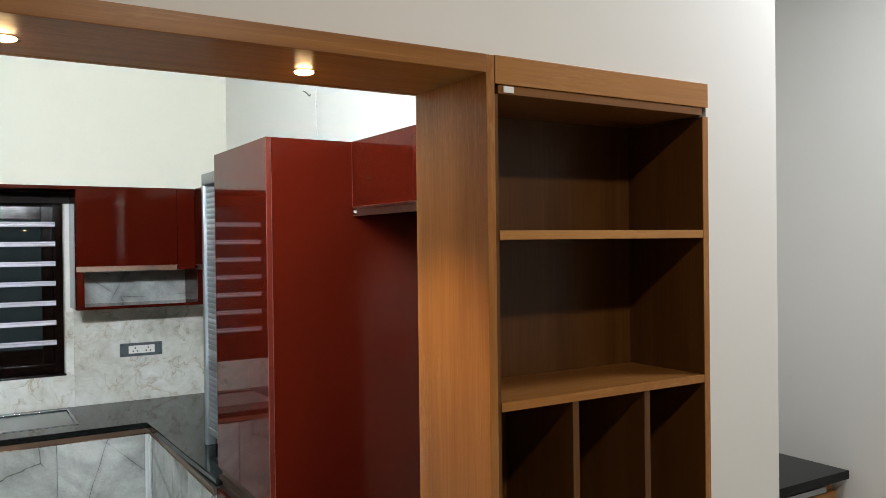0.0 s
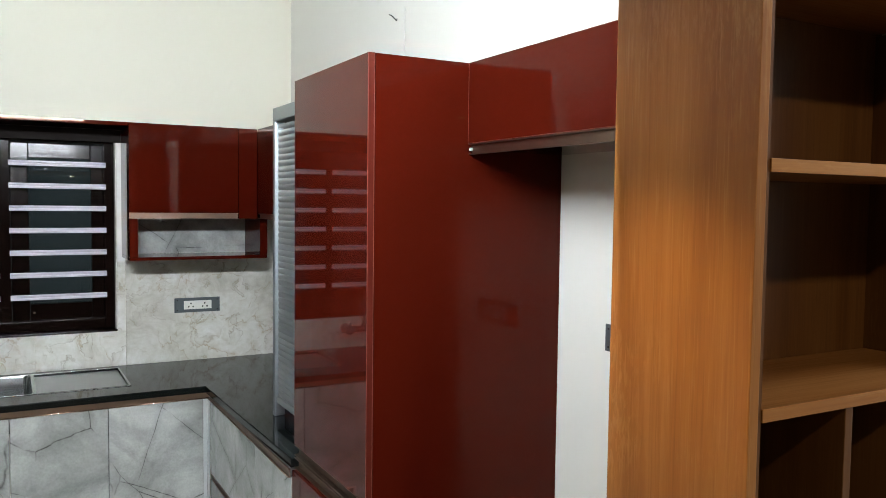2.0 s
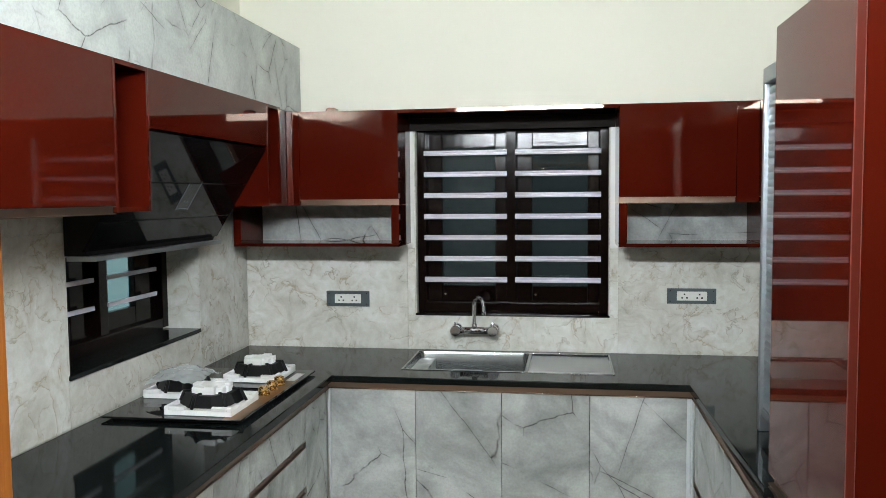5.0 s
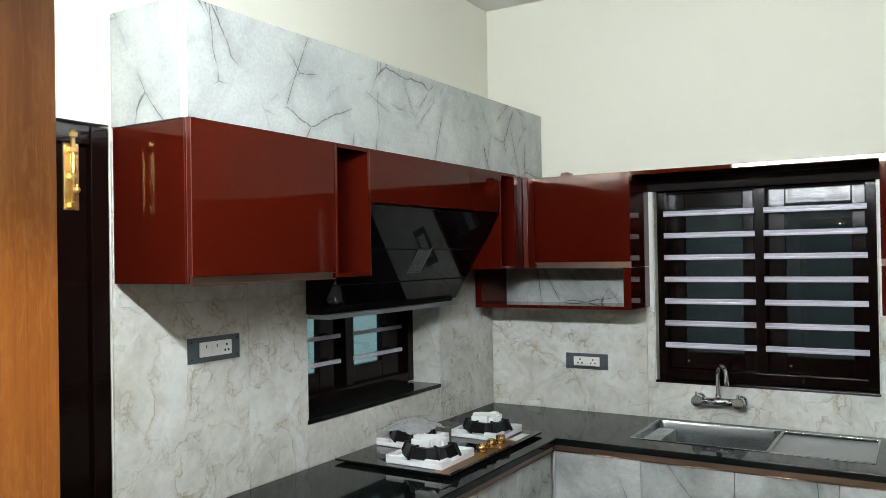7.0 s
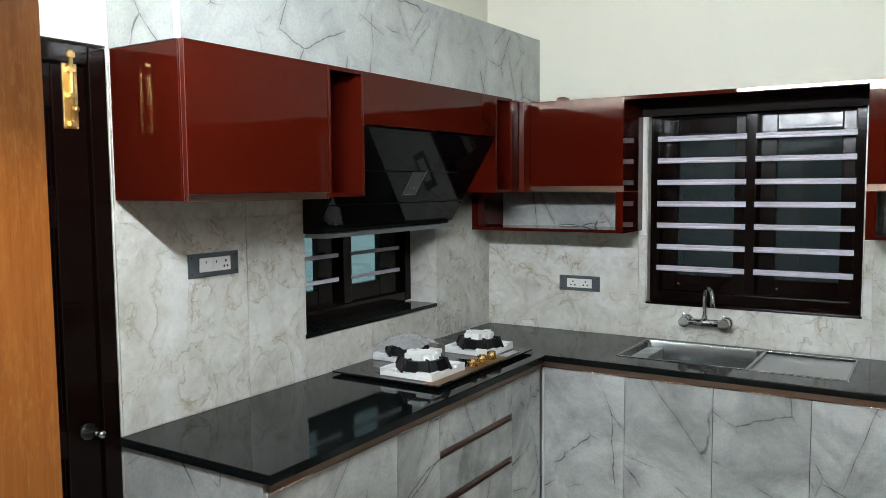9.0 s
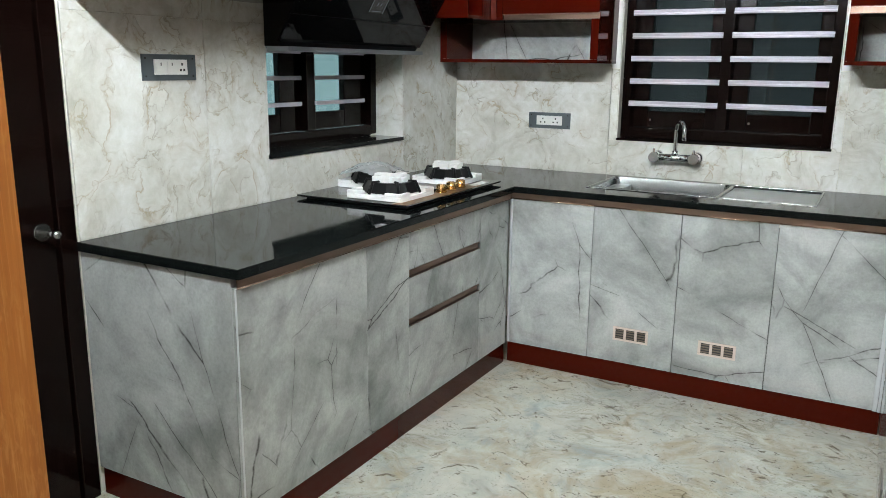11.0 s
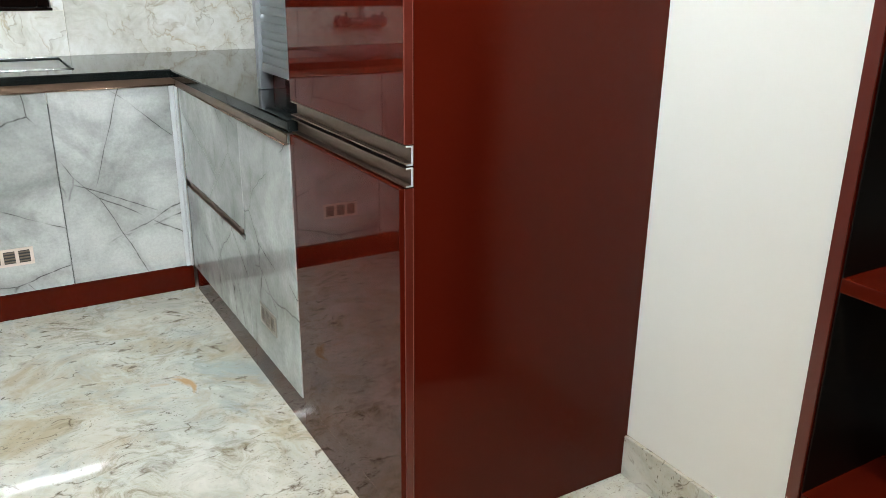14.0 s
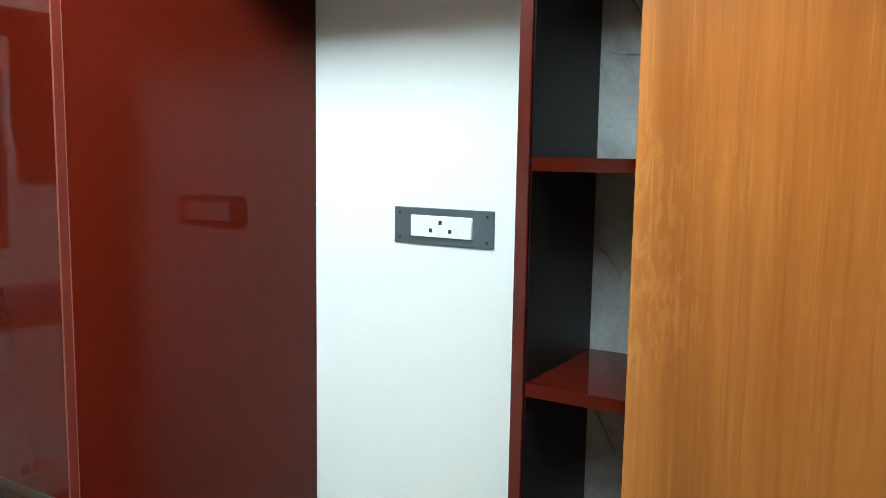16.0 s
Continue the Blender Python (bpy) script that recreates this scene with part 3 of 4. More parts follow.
# ---- windows ----
def sash_pane(win, rows, pane, axis):
    wood, glass = boxes(rows, 0.003), box(*pane)
    if axis == "y":                      # these sashes hang with their tops tipped outwards a little
        for v in list(wood.verts) + list(glass.verts):
            v.co.y += 0.022 * (v.co.z - 1.60)
    part("sash", wood, SASH if axis == "y" else EBONY, win)
    part("pane", glass, PANE, win, "frosted dark glass").visible_shadow = False


wn = thing("window_1", (0.065, 5.30, W1[2]), "dark polished wooden casement window with pale horizontal bars", "window", kind="structure")
x0, x1, z0, z1 = W1
part("window_frame", boxes([
    (x0 + 0.007, x0 + 0.055, 5.240, 5.315, z0 + 0.012, z1), (x1 - 0.055, x1 - 0.007, 5.240, 5.315, z0 + 0.012, z1),
    (x0 + 0.056, x1 - 0.056, 5.240, 5.315, z0 + 0.012, z0 + 0.068), (x0 + 0.056, x1 - 0.056, 5.240, 5.315, z1 - 0.06, z1),
    (0.044, 0.102, 5.236, 5.315, z0 + 0.069, z1 - 0.061)], 0.004), SASH, wn)
part("window_sill", box(x0 + 0.001, x1 - 0.001, YB - 0.004, 5.30, z0 - 0.001, z0 + 0.011, 0.002), EBONY, wn)
for a, b in ((-0.394, 0.043), (0.103, 0.542)):
    zz0, zz1 = z0 + 0.069, z1 - 0.061
    sash_pane(wn, [(a, a + 0.082, 5.290, 5.33, zz0, zz1), (b - 0.060, b, 5.290, 5.33, zz0, zz1),
                   (a + 0.083, b - 0.061, 5.290, 5.33, zz0, zz0 + 0.085), (a + 0.083, b - 0.061, 5.290, 5.33, zz1 - 0.082, zz1)],
              (a + 0.080, b - 0.058, 5.308, 5.313, zz0 + 0.08, zz1 - 0.077), "y")
    part("stay_peg", rod((a + 0.10, 5.289, zz0 + 0.04), (a + 0.10, 5.272, zz0 + 0.04), 0.006), STEEL, wn)
    for i in range(7):
        z = 1.2815 + i * 0.1150
        bar = prism([(5.2385, z - 0.0135), (5.228, z - 0.0135), (5.2265, z - 0.010), (5.2265, z - 0.0045), (5.231, z - 0.0025), (5.231, z + 0.0025), (5.2265, z + 0.0045), (5.2265, z + 0.010), (5.228, z + 0.0135), (5.2385, z + 0.0135)], "x", a - 0.008, b + 0.008)
        part("window_bar", bar, BAR, wn, "pale grey-white ridged metal bar")

wn = thing("window_2", (-1.58, 4.06, W2[2]), "dark wooden casement window in a deep tiled recess behind the hob", "window", kind="structure")
y0, y1, z0, z1 = W2
part("window_frame", boxes([
    (-1.64, -1.586, y0 + 0.001, y0 + 0.055, z0 + 0.012, z1), (-1.64, -1.586, y1 - 0.055, y1 - 0.001, z0 + 0.012, z1),
    (-1.64, -1.586, y0 + 0.056, y1 - 0.056, z0 + 0.0035, z0 + 0.06), (-1.64, -1.586, y0 + 0.056, y1 - 0.056, z1 - 0.05, z1),
    (-1.64, -1.582, 4.01, 4.075, z0 + 0.061, z1 - 0.051)], 0.004), EBONY, wn)
part("window_sill", box(-1.60, XL + 0.004, y0 + 0.001, y1 - 0.001, z0 - 0.016, z0 + 0.003, 0.002), GRANITE, wn, "polished black granite sill")
for a, b, p, q, e in ((y0 + 0.058, 4.008, 0.030, 0.145, 3.965), (4.077, y1 - 0.058, 0.014, 0.185, 4.475)):
    zz0, zz1 = z0 + 0.061, z1 - 0.051
    sash_pane(wn, [(-1.655, -1.62, a, a + p, zz0, zz1), (-1.655, -1.62, b - q, b, zz0, zz1),
                   (-1.655, -1.62, a + p + 0.001, b - q - 0.001, zz0, zz0 + 0.085), (-1.655, -1.62, a + p + 0.001, b - q - 0.001, zz1 - 0.05, zz1)],
              (-1.642, -1.637, a + p - 0.002, b - q + 0.002, zz0 + 0.08, zz1 - 0.045), "x")
    for i in range(4):
        z = 1.285 + 0.118 * i
        part("window_bar", box(-1.584, -1.574, a - 0.01, e, z - 0.0095, z + 0.0095, 0.0025), BAR, wn, "pale grey-white metal bar")
# night outside the panes
bd = single("backdrop", box(-2.0, -1.98, 3.0, 5.2, 0.4, 2.6), glow("lane_glow", (0.35, 0.50, 0.50), 1.1), "dim grey-green night outside a window", "backdrop", "structure")
single("backdrop", box(-1.2, 1.4, 5.78, 5.80, 0.4, 2.6), glow("yard_glow", (0.35, 0.44, 0.46), 0.075), "dim blue-grey night outside a window", "backdrop", "structure")

# ---- base cabinets ----
KICK = 0.105
DTOP = 0.838


def gola_y(name, parent, x, sgn, y0, y1, z0, z1, d=0.014):
    """A channel profile that runs along y; sgn points out of the cabinet."""
    p = [(x, z0), (x - sgn * d, z0), (x - sgn * d, z1), (x, z1), (x, z1 - 0.003), (x - sgn * (d - 0.003), z1 - 0.003), (x - sgn * (d - 0.003), z0 + 0.003), (x, z0 + 0.003)]
    return part(name, prism(p, "y", y0, y1), BRONZE, parent, "bronze channel handle")


def gola_x(name, parent, y, x0, x1, z0, z1, d=0.014):
    p = [(y, z0), (y + d, z0), (y + d, z1), (y, z1), (y, z1 - 0.003), (y + d - 0.003, z1 - 0.003), (y + d - 0.003, z0 + 0.003), (y, z0 + 0.003)]
    return part(name, prism(p, "x", x0, x1), BRONZE, parent, "bronze channel handle")


GR_BASE = "base cabinets of the U-shaped run"
J = 0.0015
# left run
def left_base(y0, y1, label, rows, handles=(), end=False):
    c = thing("base_cabinet", (-1.07, (y0 + y1) / 2, 0), label, "cabinet", GR_BASE)
    part("body", box(XL + 0.002, FL - 0.020, y0 + (0.02 if end else 0.001), y1 - 0.001, KICK, 0.866), GREY, c)
    part("plinth", box(XL + 0.002, FL - 0.008, y0 + (0.012 if end else 0), y1, 0, KICK - 0.001), RED, c, "glossy red plinth")
    for z0, z1 in rows:
        part("drawer_front" if len(rows) > 1 else "door", box(FL - 0.018, FL, y0 + J, y1 - J, z0, z1, 0.001), GREY, c)
    for z in handles:
        h = gola_y("handle", c, FL + 0.001, 1, y0 + 0.02, y1 - 0.008, z - 0.016, z + 0.016)
    gola_y("channel", c, FL + 0.012, 1, y0 - (0.001 if end else 0), y1, DTOP + 0.001, 0.869, 0.007)
    part("channel_lip", rod((FL + 0.0128, y0, DTOP + 0.003), (FL + 0.0128, y1, DTOP + 0.003), 0.0016, seg=8), LIP, c, "bright rolled lip of the channel")
    if end:
        part("end_panel", box(XL + 0.002, FL - 0.019, y0, y0 + 0.018, KICK, 0.866, 0.001), GREY, c)
        part("corner_trim", box(FL - 0.005, FL + 0.001, y0 - 0.001, y0 + 0.0008, KICK, DTOP), PALE, c, "thin pale corner edge")
    return c


left_base(2.625, 3.28, "grey marble-look base cabinet with a finished end panel", [(KICK, DTOP)], end=True)
left_base(3.28, 3.568, "narrow grey marble-look base cabinet", [(KICK, DTOP)])
left_base(3.568, 4.190, "grey marble-look drawer unit with two bronze handles", [(KICK, 0.452), (0.486, 0.652), (0.686, DTOP)], (0.469, 0.669))
left_base(4.190, FB - 0.02, "narrow grey marble-look corner cabinet", [(KICK, DTOP)])

def vent_grille(cab, at, p0, p1, rim, label):
    """A small louvred grille; at() lays a box on the cabinet's front."""
    w = (p1 - p0 - 0.012) / 3
    rows = [at(p0, p1, 0.0005, 0.004, 0.214, 0.224), at(p0, p1, 0.0005, 0.004, 0.271, 0.281)]
    rows += [at(p0 + k * w, p0 + k * w + 0.012, 0.0005, 0.004, 0.224, 0.271) for k in range(4)]
    v = part("vent", boxes(rows, 0.001), rim, cab, label)
    part("vent_opening", boxes([at(p0 + 0.01, p1 - 0.01, 0.0004, 0.0012, 0.222, 0.273)]), DARK, v)
    for k in range(3):
        for q in range(4):
            z = 0.2275 + q * 0.0115
            part("vent_slat", boxes([at(p0 + 0.012 + k * w, p0 + k * w + w, 0.0014, 0.0026, z, z + 0.0055)]), LOUVRE, v)


# back run
xs = (FL, -0.325, 0.077, 0.474, FR)
for i, (a, b) in enumerate(zip(xs, xs[1:])):
    vent = i in (1, 2)
    c = thing("base_cabinet", ((a + b) / 2, 4.86, 0), "grey marble-look sink cabinet with a small beige vent" if vent else "grey marble-look base cabinet beside the sink", "cabinet", GR_BASE)
    part("body", box(a + 0.001, b - 0.001, FB + 0.020, YB - 0.005, KICK, 0.70 if i else 0.866), GREY, c)
    part("plinth", box(a, b, FB + 0.008, YB - 0.005, 0, KICK - 0.001), RED, c, "glossy red plinth")
    leaf = box(a + J + (0.012 if i == 0 else 0), b - J - (0.012 if i == 3 else 0), FB, FB + 0.018, KICK, DTOP, 0.001)
    for q in leaf.verts:                 # hinged leaves never hang quite true
        q.co.y += (0.0004, -0.0005, 0.0004, -0.0003)[i] * (q.co.z - 0.47) / 0.37
    part("door", leaf, GREY, c)
    gola_x("channel", c, FB - 0.006, a, b, DTOP + 0.001, 0.869, 0.007)
    part("channel_lip", rod((a, FB - 0.0072, DTOP + 0.0035), (b, FB - 0.0072, DTOP + 0.0035), 0.0026, seg=10), LIP, c, "bright rolled lip of the channel")
    if i in (0, 3):
        cx = a + 0.006 if i == 0 else b - 0.006
        if i == 0:
            part("corner_post", box(cx - 0.006, cx + 0.006, FB - 0.006, FB + 0.016, KICK, DTOP, 0.003), PALE, c, "slim pale corner post")
        else:
            part("corner_post", boxes([(FR - 0.030, FR - 0.013, FB - 0.008, FB - 0.0005, KICK, DTOP), (FR - 0.012, FR - 0.001, FB - 0.014, FB - 0.0005, KICK, DTOP)], 0.003), PALE, c, "ribbed pale corner post")
    if vent:
        vx0, vx1 = (-0.201, -0.036) if i == 1 else (0.189, 0.351)
        vent_grille(c, lambda p0, p1, d0, d1, z0, z1: (p0, p1, FB - d1, FB - d0, z0, z1), vx0, vx1, VENT, "beige plastic vent grille")

# right run
def right_base(y0, y1, label, rows, handles=()):
    c = thing("base_cabinet", (1.26, (y0 + y1) / 2, 0), label, "cabinet", GR_BASE)
    part("body", box(FR + 0.020, 1.55, y0 + 0.001, y1 - 0.001, KICK, 0.866), GREY, c)
    part("plinth", box(FR + 0.008, 1.55, y0, y1, 0, KICK - 0.001), RED, c, "glossy red plinth")
    for z0, z1 in rows:
        part("drawer_front" if len(rows) > 1 else "door", box(FR, FR + 0.018, y0 + J, y1 - J, z0, z1, 0.001), GREY, c)
    for z in handles:
        gola_y("handle", c, FR - 0.001, -1, y0 + 0.06, y1 - 0.02, z - 0.014, z + 0.014)
    gola_y("channel", c, FR - 0.010, -1, y0, y1, DTOP + 0.001, 0.869, 0.007)
    part("channel_lip", rod((FR - 0.0108, y0, DTOP + 0.003), (FR - 0.0108, y1, DTOP + 0.003), 0.0018, seg=8), LIP, c, "bright rolled lip of the channel")
    return c


right_base(3.720, FB - 0.016, "grey marble-look drawer unit with a bronze handle", [(KICK, 0.446), (0.478, DTOP)], (0.462,))
rb = right_base(3.262, 3.718, "grey marble-look base cabinet with a small vent beside the tall unit", [(KICK, DTOP)])
# this rim has the shade of its side in its colour
vent_grille(rb, lambda p0, p1, d0, d1, z0, z1: (FR - d1, FR - d0, p0, p1, z0, z1), 3.455, 3.605, SHADED_VENT, "plastic vent grille with its rim coloured dark for shade")

# ---- worktop with its sink cut-out ----
SX0, SX1, SY0, SY1 = -0.420, 0.590, 4.672, 5.125
def slab(xs, ys, inside, z0, z1):
    """One closed plate from the cells of a plan grid."""
    bm = bmesh.new()
    vs = {}
    def vert(i, j, k):
        if (i, j, k) not in vs:
            vs[i, j, k] = bm.verts.new((xs[i], ys[j], (z0, z1)[k]))
        return vs[i, j, k]
    cells = {(i, j) for i in range(len(xs) - 1) for j in range(len(ys) - 1) if inside((xs[i] + xs[i + 1]) / 2, (ys[j] + ys[j + 1]) / 2)}
    for i, j in cells:
        for k in (0, 1):
            bm.faces.new([vert(a, b, k) for a, b in ((i, j), (i + 1, j), (i + 1, j + 1), (i, j + 1))])
        for (a, b), (c, d), nb in (((i, j), (i + 1, j), (i, j - 1)), ((i + 1, j), (i + 1, j + 1), (i + 1, j)), ((i + 1, j + 1), (i, j + 1), (i, j + 1)), ((i, j + 1), (i, j), (i - 1, j))):
            if nb not in cells:
                bm.faces.new((vert(a, b, 0), vert(c, d, 0), vert(c, d, 1), vert(a, b, 1)))
    return bm


def on_top(x, y):
    if SX0 < x < SX1 and SY0 < y < SY1:
        return False
    return x < -0.724 or y > 4.503 or (x > 0.906 and y > 3.272)


bm = slab([XL, -0.724, SX0, SX1, 0.906, 1.556], [2.614, 3.272, 4.503, SY0, SY1, YB - 0.001], on_top, 0.870, SLAB)
bmesh.ops.recalc_face_normals(bm, faces=bm.faces)
for q in bm.verts:                      # the short arm runs a little out of square
    if abs(q.co.x - 0.906) < 1e-4 and q.co.y < 3.3:
        q.co.x = 0.930
rim = [e for e in bm.edges if len(e.link_faces) == 2 and e.calc_face_angle(0) > 0.5 and all(v.co.z > 0.88 for v in e.verts)]
bmesh.ops.bevel(bm, geom=rim, offset=0.004, segments=2, profile=0.5, affect="EDGES")
single("worktop", bm, GRANITE, "polished black granite worktop in a U shape", "worktop")

sk = thing("sink", (0.08, 4.9, SLAB), "stainless steel sink with one bowl and a drainboard", "sink")
XD = 0.182
def basin(x0, x1, y0, y1, zt, zb, r):
    """An open bowl with sloping sides and a thin wall."""
    bm = bmesh.new()
    rings = []
    for inset, z in ((0.0, zt), (0.004, zt - 0.012), (0.010, (zt + zb) / 2), (0.016, zb + 0.03), (0.03, zb + 0.008), (0.055, zb)):
        ring = []
        a0, a1, b0, b1 = x0 + inset, x1 - inset, y0 + inset, y1 - inset
        for cx, cy, s in ((a1 - r, b1 - r, 0), (a0 + r, b1 - r, 1), (a0 + r, b0 + r, 2), (a1 - r, b0 + r, 3)):
            for k in range(5):
                an = (s + k / 4) * math.pi / 2
                ring.append(bm.verts.new((cx + r * math.cos(an), cy + r * math.sin(an), z)))
        rings.append(ring)
    for p, q in zip(rings, rings[1:]):
        for k in range(20):
            bm.faces.new((p[k], p[(k + 1) % 20], q[(k + 1) % 20], q[k])).smooth = True
    bm.faces.new(rings[-1])
    return bm


part("bowl", basin(SX0 + 0.006, XD - 0.008, SY0 + 0.006, SY1 - 0.006, SLAB + 0.0025, 0.715, 0.03), STEEL, sk)
part("rim", boxes([(SX0 - 0.004, SX1 + 0.004, SY0 - 0.004, SY0 + 0.0055, SLAB + 0.001, SLAB + 0.003), (SX0 - 0.004, SX1 + 0.004, SY1 - 0.0055, SY1 + 0.004, SLAB + 0.001, SLAB + 0.003),
     (SX0 - 0.004, SX0 + 0.0055, SY0 + 0.0056, SY1 - 0.0056, SLAB + 0.001, SLAB + 0.003), (SX1 - 0.0055, SX1 + 0.004, SY0 + 0.0056, SY1 - 0.0056, SLAB + 0.001, SLAB + 0.003),
     (XD - 0.0075, XD + 0.008, SY0 + 0.0056, SY1 - 0.0056, SLAB - 0.006, SLAB + 0.0015)], 0.0008), STEEL, sk)
part("drainboard", box(XD + 0.009, SX1 - 0.006, SY0 + 0.006, SY1 - 0.006, SLAB - 0.022, SLAB - 0.009), SATIN, sk)
part("drain", rod((-0.12, 4.9, 0.7155), (-0.12, 4.9, 0.719), 0.045, seg=28), CHROME, sk)
part("label", box(-0.17, -0.03, SY0 - 0.003, SY0 + 0.012, SLAB + 0.0042, SLAB + 0.0047), DARK, sk, "small dark printed sticker")

tp = thing("wall_mixer_tap", (-0.118, YB, 1.02), "chrome wall-mounted sink mixer with a swan-neck spout", "tap")
part("body", rod((-0.208, YB - 0.062, 1.018), (-0.028, YB - 0.062, 1.018), 0.019, seg=24), CHROME, tp)
for x in (-0.218, -0.018):
    part("inlet", rod((x, YB - 0.001, 1.018), (x, YB - 0.062, 1.018), 0.017, seg=20), CHROME, tp)
    part("wall_flange", rod((x, YB - 0.001, 1.018), (x, YB - 0.012, 1.018), 0.031, 0.026, 24), CHROME, tp)
    h = part("handle", rod((x, YB - 0.060, 1.018), (x, YB - 0.098, 1.018), 0.030, 0.026, 24), CHROME, tp)
    part("lever", boxes([(x - 0.006, x + 0.006, YB - 0.096, YB - 0.084, 1.03, 1.066), ], 0.003), CHROME, h)
sp = [(-0.118, YB - 0.062, 1.03 + 0.018 * i) for i in range(8)]
sp += [(-0.118 + 0.034 * (1 - math.cos(a)) * 0.9, YB - 0.062 - 0.045 * (1 - math.cos(a)), 1.156 + 0.045 * math.sin(a)) for a in [math.pi * k / 10 for k in range(1, 11)]]
sp += [(-0.057, YB - 0.154, 1.14), (-0.057, YB - 0.156, 1.115)]
part("spout", sweep(sp, 0.0105, 14), CHROME, tp)
part("spout_collar", rod((-0.118, YB - 0.062, 1.03), (-0.118, YB - 0.062, 1.055), 0.0165, 0.014, 20), CHROME, tp)


# ---- sockets ----
def socket(axis, u, a0, a1, z0, z1, label, switches, parent=None):
    """A long metal plate with an ivory insert, on the wall plane u across the axis."""
    mid = (a0 + a1) / 2
    s = thing("socket_plate", (mid, u, z0) if axis == "y" else (u, mid, z0), label, "socket", "sockets on the walls")
    def bx(p0, p1, q0, q1, d0, d1, bev=0.0, bm=None):
        if axis == "y":
            return box(p0, p1, u - d1, u - d0, q0, q1, bev, bm)
        lo, hi = (u + d0, u + d1) if u < 0 else (u - d1, u - d0)
        return box(lo, hi, p0, p1, q0, q1, bev, bm)
    w, h = a1 - a0, z1 - z0
    part("plate", bx(a0, a1, z0, z1, 0.0005, 0.006, 0.0015), PLATE, s, "grey metal mounting plate")
    i0, i1 = a0 + w * 0.20, a1 - w * 0.19
    part("insert", bx(i0, i1, z0 + h * 0.22, z1 - h * 0.20, 0.0062, 0.013, 0.002), IVORY, s, "ivory socket insert")
    for k in (0.06, 0.94):
        for q in (0.16, 0.84):
            part("screw", bx(a0 + w * k - 0.003, a0 + w * k + 0.003, z0 + h * q - 0.003, z0 + h * q + 0.003, 0.0061, 0.0075), DARK, s)
    iw = (i1 - i0) / switches
    for k in range(switches):
        m0 = i0 + iw * k
        if switches == 3 and k < 2:
            part("switch", bx(m0 + iw * 0.1, m0 + iw * 0.9, z0 + h * 0.30, z1 - h * 0.28, 0.0132, 0.0165, 0.001), IVORY, s)
            part("switch_mark", bx(m0 + iw * 0.46, m0 + iw * 0.54, z0 + h * 0.56, z0 + h * 0.68, 0.0166, 0.0170), DARK, s)
            continue
        for du, dz in ((0.5, 0.62), (0.34, 0.40), (0.66, 0.40)):
            part("pin_hole", bx(m0 + iw * du - 0.004, m0 + iw * du + 0.004, z0 + h * dz - 0.0042, z0 + h * dz + 0.0042, 0.0131, 0.0136), DARK, s)
    return s


socket("y", YB, -0.953, -0.708, 1.131, 1.218, "double ivory socket on a grey plate above the worktop", 2)
socket("y", YB, 0.889, 1.136, 1.168, 1.249, "double ivory socket on a grey plate above the worktop", 2)
socket("x", XL, 2.922, 3.164, 1.404, 1.494, "ivory switch and socket on a grey metal plate", 3)
socket("x", XR, 2.173, 2.421, 1.371, 1.450, "ivory socket insert on a dark metal plate", 1)

# ---- upper cabinets ----
UZ = 1.697
GR_UP = "red wall cabinets"
uc = thing("wall_cabinet", (-1.23, 2.96, UZ), "glossy dark red wall cabinet with a bronze lower channel", "cabinet", GR_UP)
part("body", box(XL + 0.002, UL - 0.019, 2.635, 3.294, UZ, TOP + 0.004, 0.001), RED, uc)
part("door", box(UL - 0.018, UL, 2.6335, 3.292, UZ + 0.022, TOP + 0.004, 0.001), RED, uc)
gola_y("channel", uc, UL - 0.001, 1, 2.635, 3.292, UZ - 0.006, UZ + 0.020)
part("edge_band", box(UL - 0.0185, UL - 0.001, 2.6320, 2.6333, UZ + 0.022, TOP + 0.004), RED_EDGE, uc)
for x in (UL - 0.0200, UL - 0.0012):
    part("edge_line", box(x, x + 0.0018, 2.6312, 2.6333, UZ - 0.004, TOP + 0.004), RED_LINE, uc, "thin pale edge line")
part("edge_band", box(UL - 0.032, UL - 0.030, 2.6322, 2.6348, UZ, TOP + 0.004), RED_EDGE, uc)


def open_slot(y0, y1, label):
    c = thing("open_wall_shelf", (-1.23, (y0 + y1) / 2, UZ), label, "shelf", "narrow open wall shelves")
    part("side_panel", box(XL + 0.002, UL, y0, y0 + 0.016, UZ, TOP + 0.004, 0.001), RED, c)
    part("side_panel", box(XL + 0.002, UL, y1 - 0.016, y1, UZ, TOP + 0.004, 0.001), RED, c)
    part("bottom_panel", box(XL + 0.002, UL, y0 + 0.0165, y1 - 0.0165, UZ, UZ + 0.016, 0.001), RED, c)
    part("top_panel", box(XL + 0.002, UL, y0 + 0.0165, y1 - 0.0165, TOP - 0.012, TOP + 0.004, 0.001), RED, c)
    part("back_panel", box(XL + 0.002, XL + 0.010, y0 + 0.0165, y1 - 0.0165, UZ + 0.0165, TOP - 0.0125), RED, c)
    part("edge_band", box(UL, UL + 0.0012, y1 - 0.0045, y1 - 0.002, UZ, TOP + 0.004), RED_EDGE, c)
    part("edge_band", box(UL, UL + 0.0012, y0 + 0.002, y0 + 0.0045, UZ, TOP + 0.004), RED_EDGE, c)


open_slot(3.295, 3.512, "narrow open glossy red shelf beside the cooker hood")
open_slot(4.611, 4.790, "narrow open glossy red shelf near the corner")
hp = thing("hood_cabinet", (-1.23, 4.06, 1.984), "glossy red cabinet front above the cooker hood", "cabinet", GR_UP)
